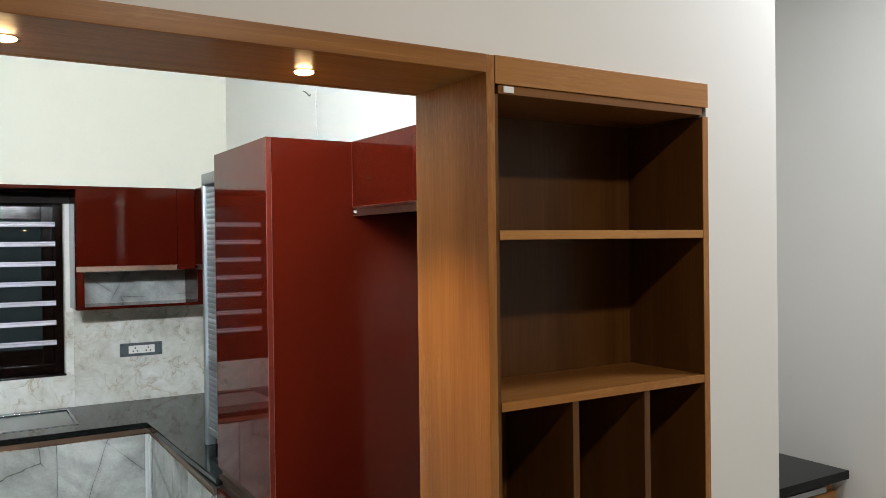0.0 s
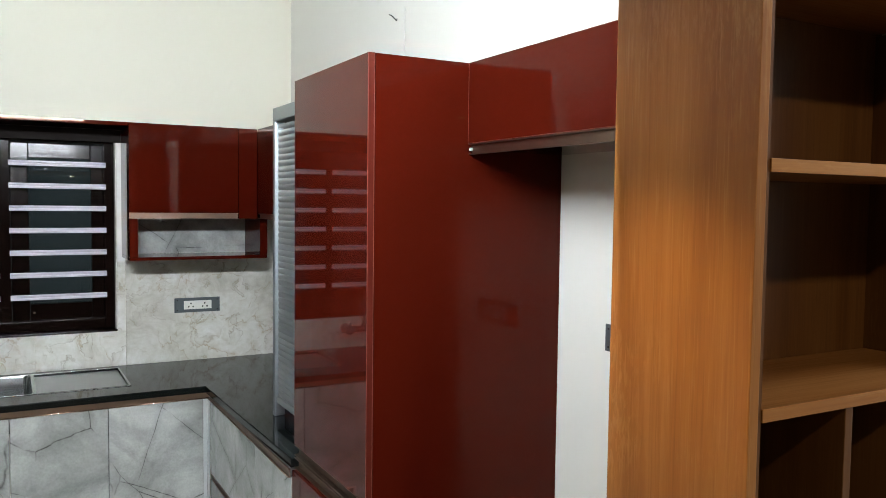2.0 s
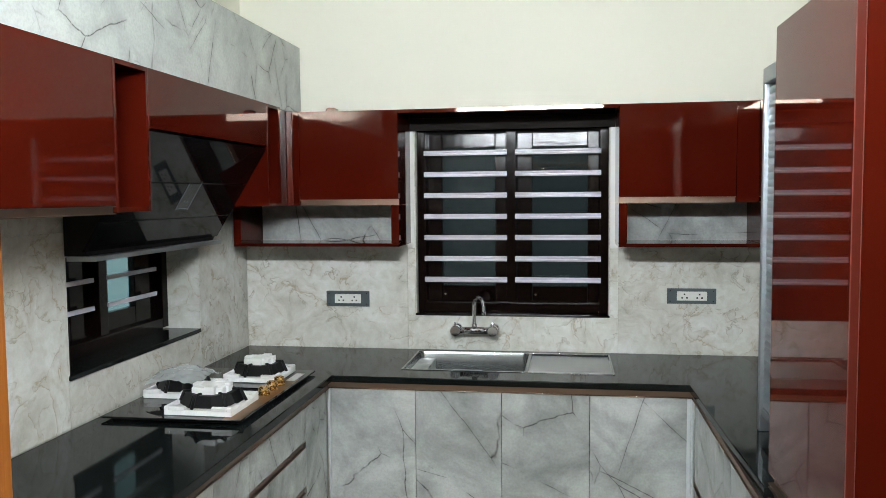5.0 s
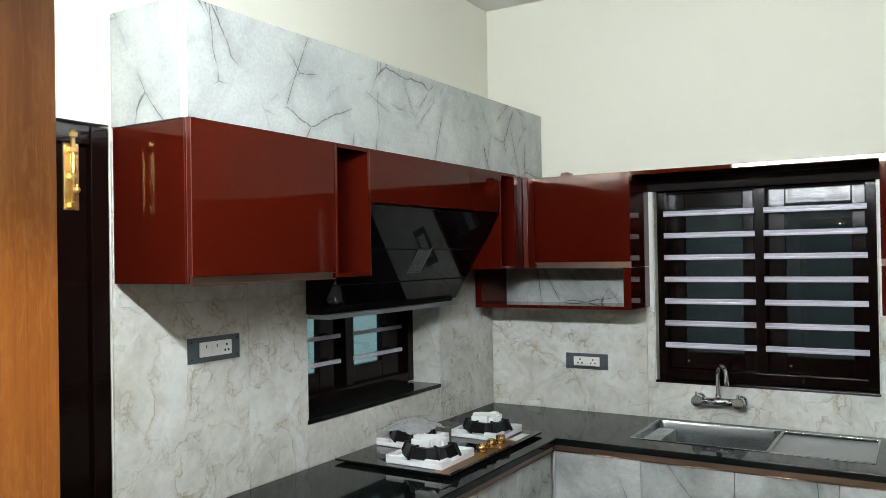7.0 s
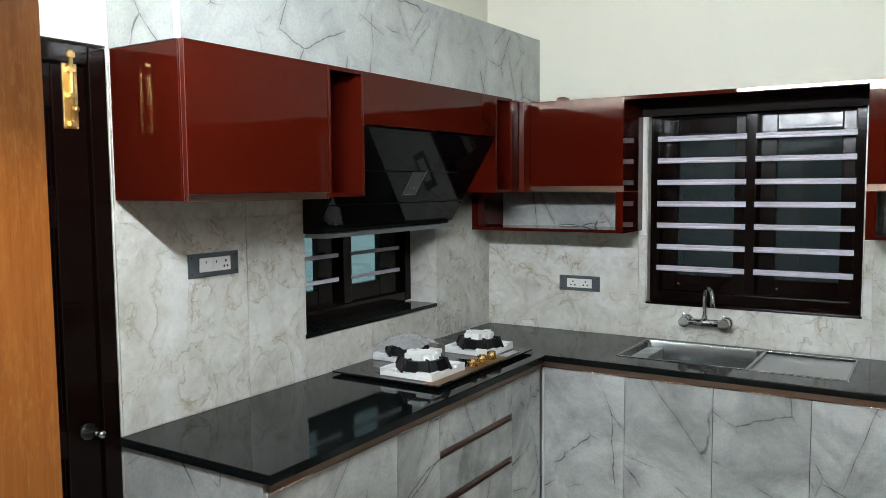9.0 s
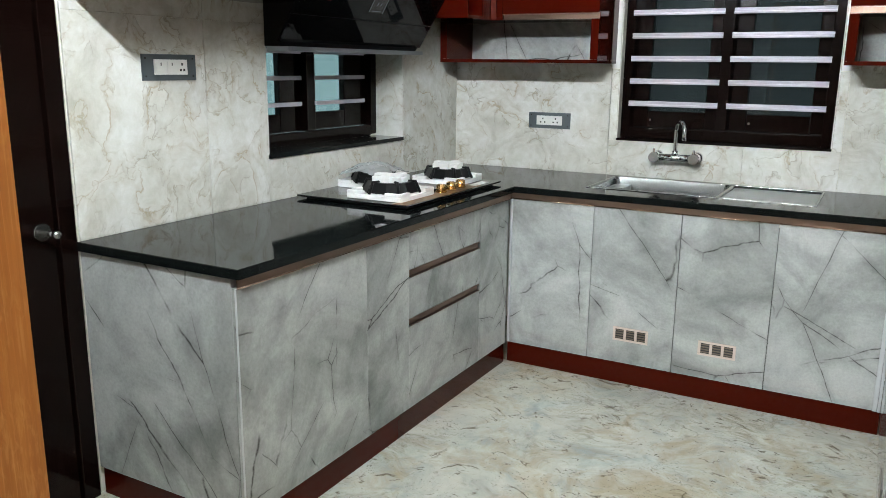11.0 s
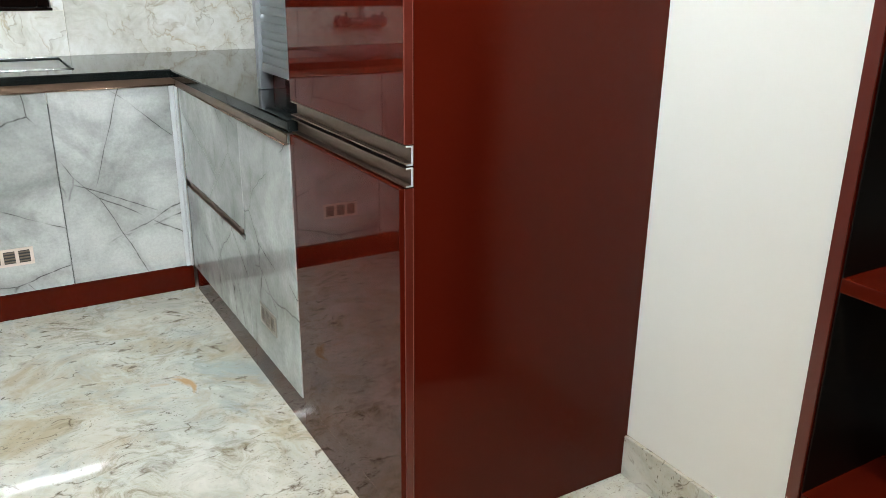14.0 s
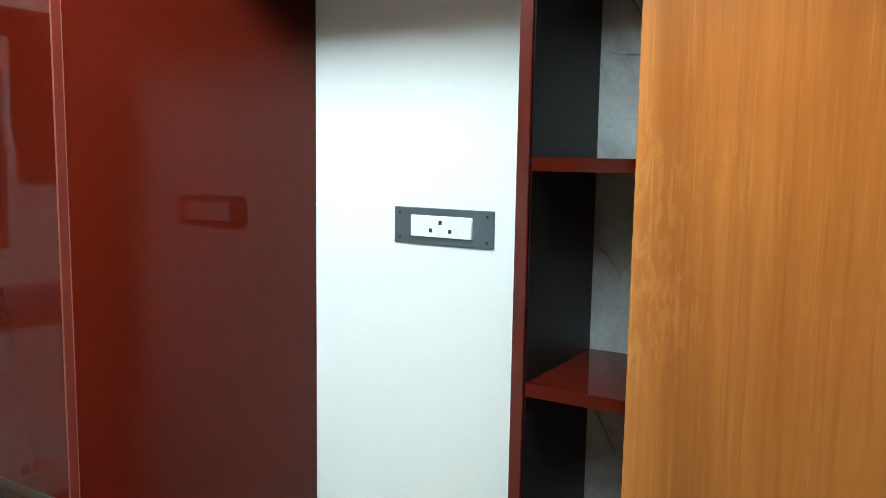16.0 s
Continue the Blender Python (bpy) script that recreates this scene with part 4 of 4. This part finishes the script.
part("body", box(XL + 0.002, UL - 0.019, 3.513, 4.610, 2.0, TOP + 0.004), RED, hp)
part("door", box(UL - 0.018, UL, 3.5135, 4.6095, 1.984, TOP + 0.004, 0.001), RED, hp)
cc = thing("corner_wall_cabinet", (-1.23, 5.0, UZ), "glossy red corner wall cabinet", "cabinet", GR_UP)
part("body", box(XL + 0.002, UL - 0.001, 4.791, YB - 0.002, UZ, TOP - 0.004, 0.001), RED, cc)
part("filler", box(UL + 0.001, UL + 0.030, UB - 0.003, UB + 0.02, UZ, TOP - 0.006, 0.001), RED_EDGE, cc, "slim corner filler")

ub = thing("wall_cabinet", (-0.74, 5.04, UZ), "glossy dark red wall cabinet beside the window", "cabinet", GR_UP)
part("body", box(UL + 0.001, -0.470, UB + 0.021, YB - 0.002, UZ, TOP - 0.012, 0.001), RED, ub)
part("filler", box(UL + 0.031, -0.988, UB, UB + 0.018, UZ, TOP - 0.012, 0.001), RED, ub)
part("door", box(-0.986, -0.470, UB, UB + 0.019, UZ + 0.030, TOP - 0.012, 0.001), RED, ub)
part("edge_line", box(-0.985, -0.471, UB - 0.0008, UB + 0.0006, UZ + 0.0285, UZ + 0.0302), RED_LINE, ub, "thin pale edge line")
gola_x("channel", ub, UB + 0.001, -0.985, -0.471, UZ, UZ + 0.028)
ur = thing("wall_cabinet", (0.88, 5.04, UZ), "glossy dark red wall cabinet beside the window", "cabinet", GR_UP)
part("body", box(0.620, 1.26, UB + 0.021, YB - 0.002, UZ, TOP - 0.012, 0.001), RED, ur)
part("door", box(0.620, 1.163, UB, UB + 0.019, UZ + 0.030, TOP - 0.012, 0.001), RED, ur)
part("filler", box(1.165, UR - 0.001, UB, UB + 0.018, UZ, TOP - 0.012, 0.001), RED, ur)
part("edge_line", box(0.621, 1.162, UB - 0.0008, UB + 0.0006, UZ + 0.0285, UZ + 0.0302), RED_LINE, ur, "thin pale edge line")
gola_x("channel", ur, UB + 0.001, 0.621, 1.162, UZ, UZ + 0.028)
uq = thing("wall_cabinet", (1.39, 4.55, UZ), "glossy dark red wall cabinet in the corner by the roller shutter", "cabinet", GR_UP)
part("body", box(UR + 0.019, 1.553, 3.87, YB - 0.002, UZ, TOP - 0.012, 0.001), RED, uq)
part("door", box(UR, UR + 0.018, 3.871, UB - 0.002, UZ + 0.030, TOP - 0.012, 0.001), RED, uq)
gola_y("channel", uq, UR + 0.001, -1, 3.872, UB - 0.004, UZ, UZ + 0.028)

pm = thing("window_pelmet", (0.075, 5.04, 2.1), "glossy red board bridging the cabinets over the window", "pelmet")
part("board", box(-0.469, 0.619, UB - 0.001, YB - 0.002, TOP - 0.030, TOP - 0.012, 0.001), RED, pm)
part("back_rail", box(-0.469, 0.619, YB - 0.022, YB - 0.003, 2.090, TOP - 0.031, 0.001), MATT, pm, "dark rail against the wall")


def open_box(x0, x1, label):
    z0, z1 = 1.484, UZ - 0.001
    c = thing("open_wall_shelf", ((x0 + x1) / 2, 5.05, z0), label, "shelf", "low open shelves under the wall cabinets")
    part("bottom_panel", box(x0, x1, UB + 0.004, YB - 0.002, z0, z0 + 0.017, 0.001), RED, c)
    part("side_panel", box(x0, x0 + 0.040, UB + 0.004, YB - 0.002, z0 + 0.0175, z1, 0.001), RED, c)
    part("side_panel", box(x1 - 0.040, x1, UB + 0.004, YB - 0.002, z0 + 0.0175, z1, 0.001), RED, c)
    part("back_panel", box(x0 + 0.041, x1 - 0.041, YB - 0.012, YB - 0.003, z0 + 0.018, z1), GREY, c, "grey marble-look back")


open_box(-1.355, -0.470, "low open red shelf with a grey marble-look back")
open_box(0.620, 1.32, "low open red shelf with a grey marble-look back")

fb = thing("marble_fascia", (-1.24, 3.9, 2.18), "pale grey veined marble-look boxing above the wall cabinets", "boxing", kind="structure")
part("front_panel", box(-1.095, -1.081, 2.6455, YB - 0.002, 2.192, 2.556, 0.001), FASCIA, fb)
part("end_panel", box(XL - 0.002, -1.096, 2.633, 2.645, 2.192, 2.556, 0.001), FASCIA, fb)
part("top_panel", box(XL - 0.002, -1.096, 2.646, YB - 0.002, 2.544, 2.556), FASCIA, fb)
part("corner_trim", box(-1.096, -1.079, 2.631, 2.6445, 2.192, 2.556, 0.002), IVORY, fb, "white corner edge")

single("red_offcut", prism([(-0.86, TOP - 0.0118), (-0.80, TOP - 0.0118), (-0.803, TOP + 0.006), (-0.815, TOP + 0.012), (-0.845, TOP + 0.012), (-0.857, TOP + 0.006)], "y", 4.93, 4.97, 0.002), RED,
       "small red laminate offcut lying on a wall cabinet", "offcut")

# ---- cooker hood ----
hd = thing("cooker_hood", (-1.25, 4.07, 1.53), "black slanted glass cooker hood on the wall above the hob", "cooker hood")
HY0, HY1 = 3.522, 4.608
def hood_x(z):
    return -1.325 + (z - 1.548) * (0.268 / 0.427)
part("body", prism([(XL + 0.003, 1.535), (hood_x(1.548) - 0.012, 1.535), (hood_x(1.974) - 0.014, 1.974), (XL + 0.003, 1.974)], "y", HY0 + 0.02, HY1 - 0.02), BLACK, hd)
for a, b in ((1.552, 1.655), (1.658, 1.800), (1.803, 1.974)):
    part("glass_panel", prism([(hood_x(a) - 0.011, a), (hood_x(a), a), (hood_x(b), b), (hood_x(b) - 0.011, b)], "y", HY0, HY1, 0.0012), HOOD_GLASS, hd, "black glass panel")
part("lower_rail", prism([(XL + 0.004, 1.516), (-1.300, 1.516), (-1.300, 1.534), (XL + 0.004, 1.534)], "y", HY0 + 0.03, HY1 - 0.01), ALU, hd, "brushed metal lower rail")
def hood_mark(y0, y1, z0, z1):
    return prism([(hood_x(z0) + 0.0002, z0), (hood_x(z0) + 0.0012, z0), (hood_x(z1) + 0.0012, z1), (hood_x(z1) + 0.0002, z1)], "y", y0, y1)
st = part("control_sticker", hood_mark(4.02, 4.13, 1.69, 1.80), plain("dark_film", (0.03, 0.03, 0.032), 0.25), hd, "dark protective film over the controls")
for y0, y1, z0, z1 in ((4.02, 4.0235, 1.69, 1.80), (4.1265, 4.13, 1.69, 1.81), (4.04, 4.11, 1.695, 1.698), (4.06, 4.066, 1.72, 1.73), (4.085, 4.091, 1.72, 1.73)):
    part("film_edge", prism([(hood_x(z0) + 0.0014, z0), (hood_x(z0) + 0.0022, z0), (hood_x(z1) + 0.0022, z1), (hood_x(z1) + 0.0014, z1)], "y", y0, y1), PLATE, st)

# ---- hob with its packing ----
hb = thing("gas_hob", (-1.08, 4.09, SLAB), "black glass gas hob with brass knobs, still in foam packing", "hob")
HX0, HX1, HB0, HB1 = -1.375, -0.810, 3.665, 4.53
part("glass_top", box(HX0, HX1, HB0, HB1, SLAB + 0.010, SLAB + 0.018, 0.002), GLASS_BLACK, hb)
part("tray", box(HX0 + 0.03, HX1 - 0.03, HB0 + 0.03, HB1 - 0.03, SLAB + 0.0005, SLAB + 0.0095), BLACK, hb)
part("front_strip", box(HX1 - 0.085, HX1 - 0.012, HB0 + 0.01, HB1 - 0.19, SLAB + 0.0183, SLAB + 0.0192), COPPER_STRIP, hb, "copper-tinted front strip")
for y in (4.052, 4.142, 4.232):
    k = part("knob", rod((-0.878, y, SLAB + 0.0195), (-0.878, y, SLAB + 0.052), 0.024, 0.021, 26), BRASS, hb, "shiny brass knob")
    part("knob_ring", rod((-0.878, y, SLAB + 0.0193), (-0.878, y, SLAB + 0.024), 0.0265, 0.0265, 26), BRASS, k)
    part("knob_cap", rod((-0.878, y, SLAB + 0.052), (-0.878, y, SLAB + 0.055), 0.017, 0.015, 24), BRASS, k)
part("paper_tag", box(-0.872, -0.832, 4.30, 4.44, SLAB + 0.0195, SLAB + 0.021), PAPER, hb, "white paper tag")


def burner(x, y, r, film):
    s = r / 0.125
    z = SLAB + 0.0195
    b = part("foam_tray", boxes([(x - r, x + r, y - r, y + r, z, z + 0.020),
             (x - r, x - r * 0.86, y - r, y + r, z + 0.0201, z + 0.034), (x + r * 0.86, x + r, y - r, y - r * 0.45, z + 0.0201, z + 0.034),
             (x + r * 0.86, x + r, y + r * 0.45, y + r, z + 0.0201, z + 0.034), (x - r * 0.85, x + r * 0.85, y + r * 0.86, y + r, z + 0.0201, z + 0.034),
             (x - r * 0.85, x - r * 0.4, y - r, y - r * 0.86, z + 0.0201, z + 0.034), (x + r * 0.4, x + r * 0.85, y - r, y - r * 0.86, z + 0.0201, z + 0.034)], 0.003), FOAM, hb, "white foam packing tray")
    bm = bmesh.new()
    n = 8
    lo, hi, hi2, lo2 = [], [], [], []
    for k in range(n):
        an = 2 * math.pi * (k + 0.5) / n
        c, q = math.cos(an), math.sin(an)
        lo.append(bm.verts.new((x + r * 0.92 * c, y + r * 0.92 * q, z + 0.024)))
        hi.append(bm.verts.new((x + r * 0.74 * c, y + r * 0.74 * q, z + 0.066)))
        hi2.append(bm.verts.new((x + r * 0.58 * c, y + r * 0.58 * q, z + 0.066)))
        lo2.append(bm.verts.new((x + r * 0.70 * c, y + r * 0.70 * q, z + 0.024)))
    for k in range(n):
        j = (k + 1) % n
        for a, c in ((lo, hi), (hi, hi2), (hi2, lo2), (lo2, lo)):
            bm.faces.new((a[k], a[j], c[j], c[k]))
    for k in range(6):
        an = 2 * math.pi * k / 6 + 0.3
        c, q = math.cos(an), math.sin(an)
        rod((x + r * 0.35 * c, y + r * 0.35 * q, z + 0.068), (x + r * 0.78 * c, y + r * 0.78 * q, z + 0.068), 0.006, seg=8, bm=bm)
        rod((x + r * 0.78 * c, y + r * 0.78 * q, z + 0.072), (x + r * 0.95 * c, y + r * 0.95 * q, z + 0.020), 0.0065, seg=8, bm=bm)
    part("pan_support", bm, BLACK, b, "black cast pan support")
    cap = bmesh.new()
    n = 10
    for k in range(n):
        an = 2 * math.pi * k / n
        px, py = x + r * 0.40 * math.cos(an), y + r * 0.40 * math.sin(an)
        box(px - 0.019 * s, px + 0.019 * s, py - 0.017 * s, py + 0.017 * s, z + 0.050, z + 0.088 + 0.004 * (k % 3), 0.004, cap)
    rod((x, y, z + 0.04), (x, y, z + 0.093), r * 0.40, r * 0.36, 18, cap)
    part("foam_cap", cap, FOAM, b, "lumpy white foam cap")
    if film:
        f = bmesh.new()
        bmesh.ops.create_grid(f, x_segments=34, y_segments=34, size=r * 0.98)
        for v in f.verts:
            d = math.hypot(v.co.x, v.co.y) / r
            v.co.z = 0.103 - 0.050 * max(0.0, d - 0.35) ** 1.3 + 0.010 * noise.noise(Vector((v.co.x * 38, v.co.y * 38, 2.0))) + 0.006 * abs(noise.noise(Vector((v.co.x * 95, v.co.y * 95, 5.0))))
            v.co += Vector((x + 0.004 * noise.noise(v.co * 30), y, z))
        for q in f.faces:
            q.smooth = True
        part("plastic_film", f, FILM, b, "crumpled clear plastic film")


burner(-1.005, 3.840, 0.135, False)
burner(-1.235, 4.055, 0.120, True)
burner(-1.020, 4.368, 0.125, False)

# ---- roller shutter cabinet on the worktop ----
rs = thing("roller_shutter_cabinet", (1.3, 3.62, SLAB), "brushed aluminium roller shutter cabinet standing on the worktop", "cabinet")
X = 1.055
part("frame_post", box(X - 0.012, X + 0.030, 3.832, 3.862, SLAB + 0.001, 2.116, 0.003), ALU, rs)
part("frame_post", box(X - 0.004, X + 0.030, 3.276, 3.296, 0.957, 2.116, 0.003), ALU, rs)
part("top_rail", box(X - 0.012, X + 0.14, 3.276, 3.862, 2.117, 2.170, 0.003), ALU, rs)
part("side_panel", box(X + 0.031, 1.55, 3.844, 3.862, SLAB + 0.001, 2.10), ALU, rs)
part("bottom_rail", box(X - 0.004, X + 0.020, 3.297, 3.831, 0.957, 0.985, 0.003), ALU, rs)
part("slot_back", box(X + 0.03, X + 0.034, 3.277, 3.831, SLAB + 0.001, 0.956), RED, rs, "glossy red panel behind the open slot")
sl = None
for i in range(46):
    z = 0.986 + i * 0.0243
    if sl is None:
        n = 6
        pr = [(X + 0.004 - 0.0035 * math.sin(math.pi * k / n), z + 0.0232 * k / n) for k in range(n + 1)] + [(X + 0.009, z + 0.0232), (X + 0.009, z)]
        sl = part("slat", prism(pr, "y", 3.297, 3.831), ALU, rs)
    else:
        o = new("slat", sl.data)
        o.parent = rs
        o.location = (0, 0, i * 0.0243)

# ---- tall unit, refrigerator space ----
TF, TY0, TY1 = 0.940, 2.650, 3.271
tu = thing("tall_cabinet", (1.27, 2.98, 0), "tall glossy dark red cabinet with mid-height bronze channels", "cabinet")
part("body", box(TF + 0.021, 1.575, TY0 + 0.019, TY1 - 0.001, KICK, TALL, 0.001), RED, tu)
part("end_panel", box(TF + 0.021, XR - 0.001, TY0, TY0 + 0.018, 0.001, TALL, 0.001), RED, tu)
part("upper_door", box(TF, TF + 0.0185, TY0 + 0.001, TY1 - 0.002, 0.952, TALL, 0.001), RED, tu)
part("lower_door", box(TF - 0.011, TF + 0.019, TY0 + 0.001, 3.258, KICK, 0.866, 0.001), RED, tu)
part("plinth", box(TF - 0.006, TF + 0.02, TY0 + 0.001, 3.258, 0.0005, KICK - 0.001), RED, tu)
gola_y("channel", tu, TF + 0.001, -1, TY0 - 0.001, 3.2705, 0.914, 0.950, 0.019)
gola_y("channel", tu, TF + 0.001, -1, TY0 - 0.001, 3.2705, 0.869, 0.906, 0.019)
for z0, z1 in ((0.952, TALL), (KICK, 0.866)):
    part("edge_band", box(TF + 0.0015, TF + 0.0175, TY0 - 0.0012, TY0 + 0.0005, z0, z1), RED_EDGE, tu, "paler red edge band")
    for x in (TF - 0.0004, TF + 0.0178):
        part("edge_line", box(x, x + 0.0017, TY0 - 0.0016, TY0 + 0.0004, z0, z1), RED_LINE, tu, "thin pale edge line")
for z0 in (0.869, 0.911):
    y = TY0 - 0.0016
    part("channel_end", boxes([(TF + 0.003, TF + 0.0175, y, y + 0.0004, z0, z0 + 0.0034), (TF + 0.003, TF + 0.0175, y, y + 0.0004, z0 + 0.0356, z0 + 0.039), (TF + 0.0142, TF + 0.0178, y, y + 0.0004, z0 + 0.0034, z0 + 0.0356)]), PALE, tu, "bright cut end of the channel")

oh = thing("overhead_cabinet", (1.44, 2.3, 1.93), "glossy red overhead cabinet above the refrigerator space", "cabinet")
OX = 1.255
part("body", box(OX + 0.020, XR - 0.001, 1.937, TY0 - 0.001, 1.945, TALL, 0.001), RED, oh)
part("door", box(OX, OX + 0.018, 1.937, TY0 - 0.002, 1.966, TALL, 0.001), RED, oh)
part("edge_line", box(OX - 0.0006, OX + 0.0012, TY0 - 0.0035, TY0 - 0.0018, 1.966, TALL), RED_LINE, oh, "thin pale edge line")
part("edge_line", box(OX - 0.0006, OX + 0.0012, 1.938, TY0 - 0.0035, 1.9648, 1.9662), RED_LINE, oh, "thin pale edge line")
gola_y("channel", oh, OX + 0.001, -1, 1.937, TY0 - 0.003, 1.933, 1.964)
part("end_cap", box(OX + 0.003, OX + 0.010, TY0 - 0.0140, TY0 - 0.0032, 1.944, 1.953, 0.001), PALE, oh, "small pale end cap")

ru = thing("tall_open_shelf", (1.39, 1.84, 0), "narrow tall glossy red open shelf unit, empty", "shelf unit")
SX = 1.200
part("side_panel", box(SX, XR - 0.002, 1.913, 1.934, 0, TOP, 0.001), RED, ru)
part("side_panel", box(SX, XR - 0.002, YP1 + 0.005, YP1 + 0.023, 0, TOP, 0.001), RED, ru)
for z in (0.218, 0.553, 0.888, 1.226, 1.562, 1.895, TOP):
    part("shelf", box(SX, 1.4655, YP1 + 0.0235, 1.9100, z - 0.020, z, 0.001), RED, ru)
# thin near-black sheet over the far side panel's inner face
part("inner_liner", box(SX + 0.004, 1.4655, 1.9105, 1.9125, 0.01, TOP - 0.021), BLACK_SHEET, ru, "near-black sheet on the inner side")
part("back_panel", box(1.466, 1.476, YP1 + 0.0235, 1.9125, 0.01, TOP - 0.02), GREY, ru, "grey marble-look back")
for x, y in ((SX - 0.0008, 1.9235),):
    part("edge_band", box(x - 0.0006, x + 0.0006, 1.914, 1.933, 0.001, TOP), RED_EDGE, ru, "paler red edge band")

# ---- lamp over the opening, kitchen side ----
tl = thing("tube_light", (0.04, YP1, 2.45), "white wall-mounted LED tube light above the opening", "tube light")
part("batten", box(-0.64, 0.72, YP1 + 0.001, YP1 + 0.010, 2.450, 2.532, 0.004), IVORY, tl)
part("tube", box(-0.60, 0.68, YP1 + 0.0105, YP1 + 0.020, 2.458, 2.524, 0.003), TUBE, tl, "glowing white tube")
for x in (-0.6155, 0.6805):
    part("holder", box(x, x + 0.015, YP1 + 0.0105, YP1 + 0.042, 2.458, 2.524, 0.003), IVORY, tl)
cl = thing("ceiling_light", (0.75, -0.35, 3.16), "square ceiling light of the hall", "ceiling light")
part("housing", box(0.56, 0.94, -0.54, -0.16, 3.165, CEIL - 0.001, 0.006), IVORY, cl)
cl = thing("ceiling_light", (2.45, 0.9, 3.16), "square cool ceiling light of the wash area", "ceiling light")
part("housing", box(2.24, 2.66, 0.69, 1.11, 3.165, CEIL - 0.001, 0.006), IVORY, cl)

# ---- loose wires on the wall above the tall unit ----
wi = thing("loose_wires", (1.565, 3.72, 2.5), "short loose wires hanging out of the wall", "wire")
def wall_x(y):
    return XR - 0.063 * max(0.0, (y - 2.68) / 2.53)
pts = [(wall_x(3.70) - 0.01 - 0.03 * math.sin(k / 11 * 3.1), 3.70 - 0.02 * k / 11 - 0.05 * math.sin(k / 3.2), 2.61 - 0.022 * k) for k in range(12)]
part("wire", sweep(pts, 0.0022, 6), IVORY, wi, "white wire")
pts = [(wall_x(3.80) - 0.006 - 0.006 * k, 3.78 - 0.028 * math.sin(k / 2.5), 2.578 - 0.012 * math.sin(k / 1.6)) for k in range(8)]
part("wire", sweep(pts, 0.0026, 6), DARK, wi, "dark wire end")

# ---- small counter in the wash area ----
wc = thing("side_cabinet", (2.5, 2.3, 0), "brown wooden cabinet with a recessed grip under a black slab", "cabinet")
part("body", box(1.895, 3.06, 2.00, 2.615, 0.0, 0.862), TEAK_Z, wc)
part("door", box(1.895, 2.48, 1.982, 1.999, 0.08, 0.82, 0.001), TEAK_Z, wc)
part("door", box(2.483, 3.06, 1.982, 1.999, 0.08, 0.82, 0.001), TEAK_Z, wc)
part("grip", box(1.895, 2.99, 1.978, 1.996, 0.826, 0.848, 0.002), ALU, wc, "pale recessed grip")
single("side_slab", box(1.892, 3.108, 1.955, 2.618, 0.865, 0.90, 0.003), GRANITE, "black granite slab on a wooden cabinet", "worktop")
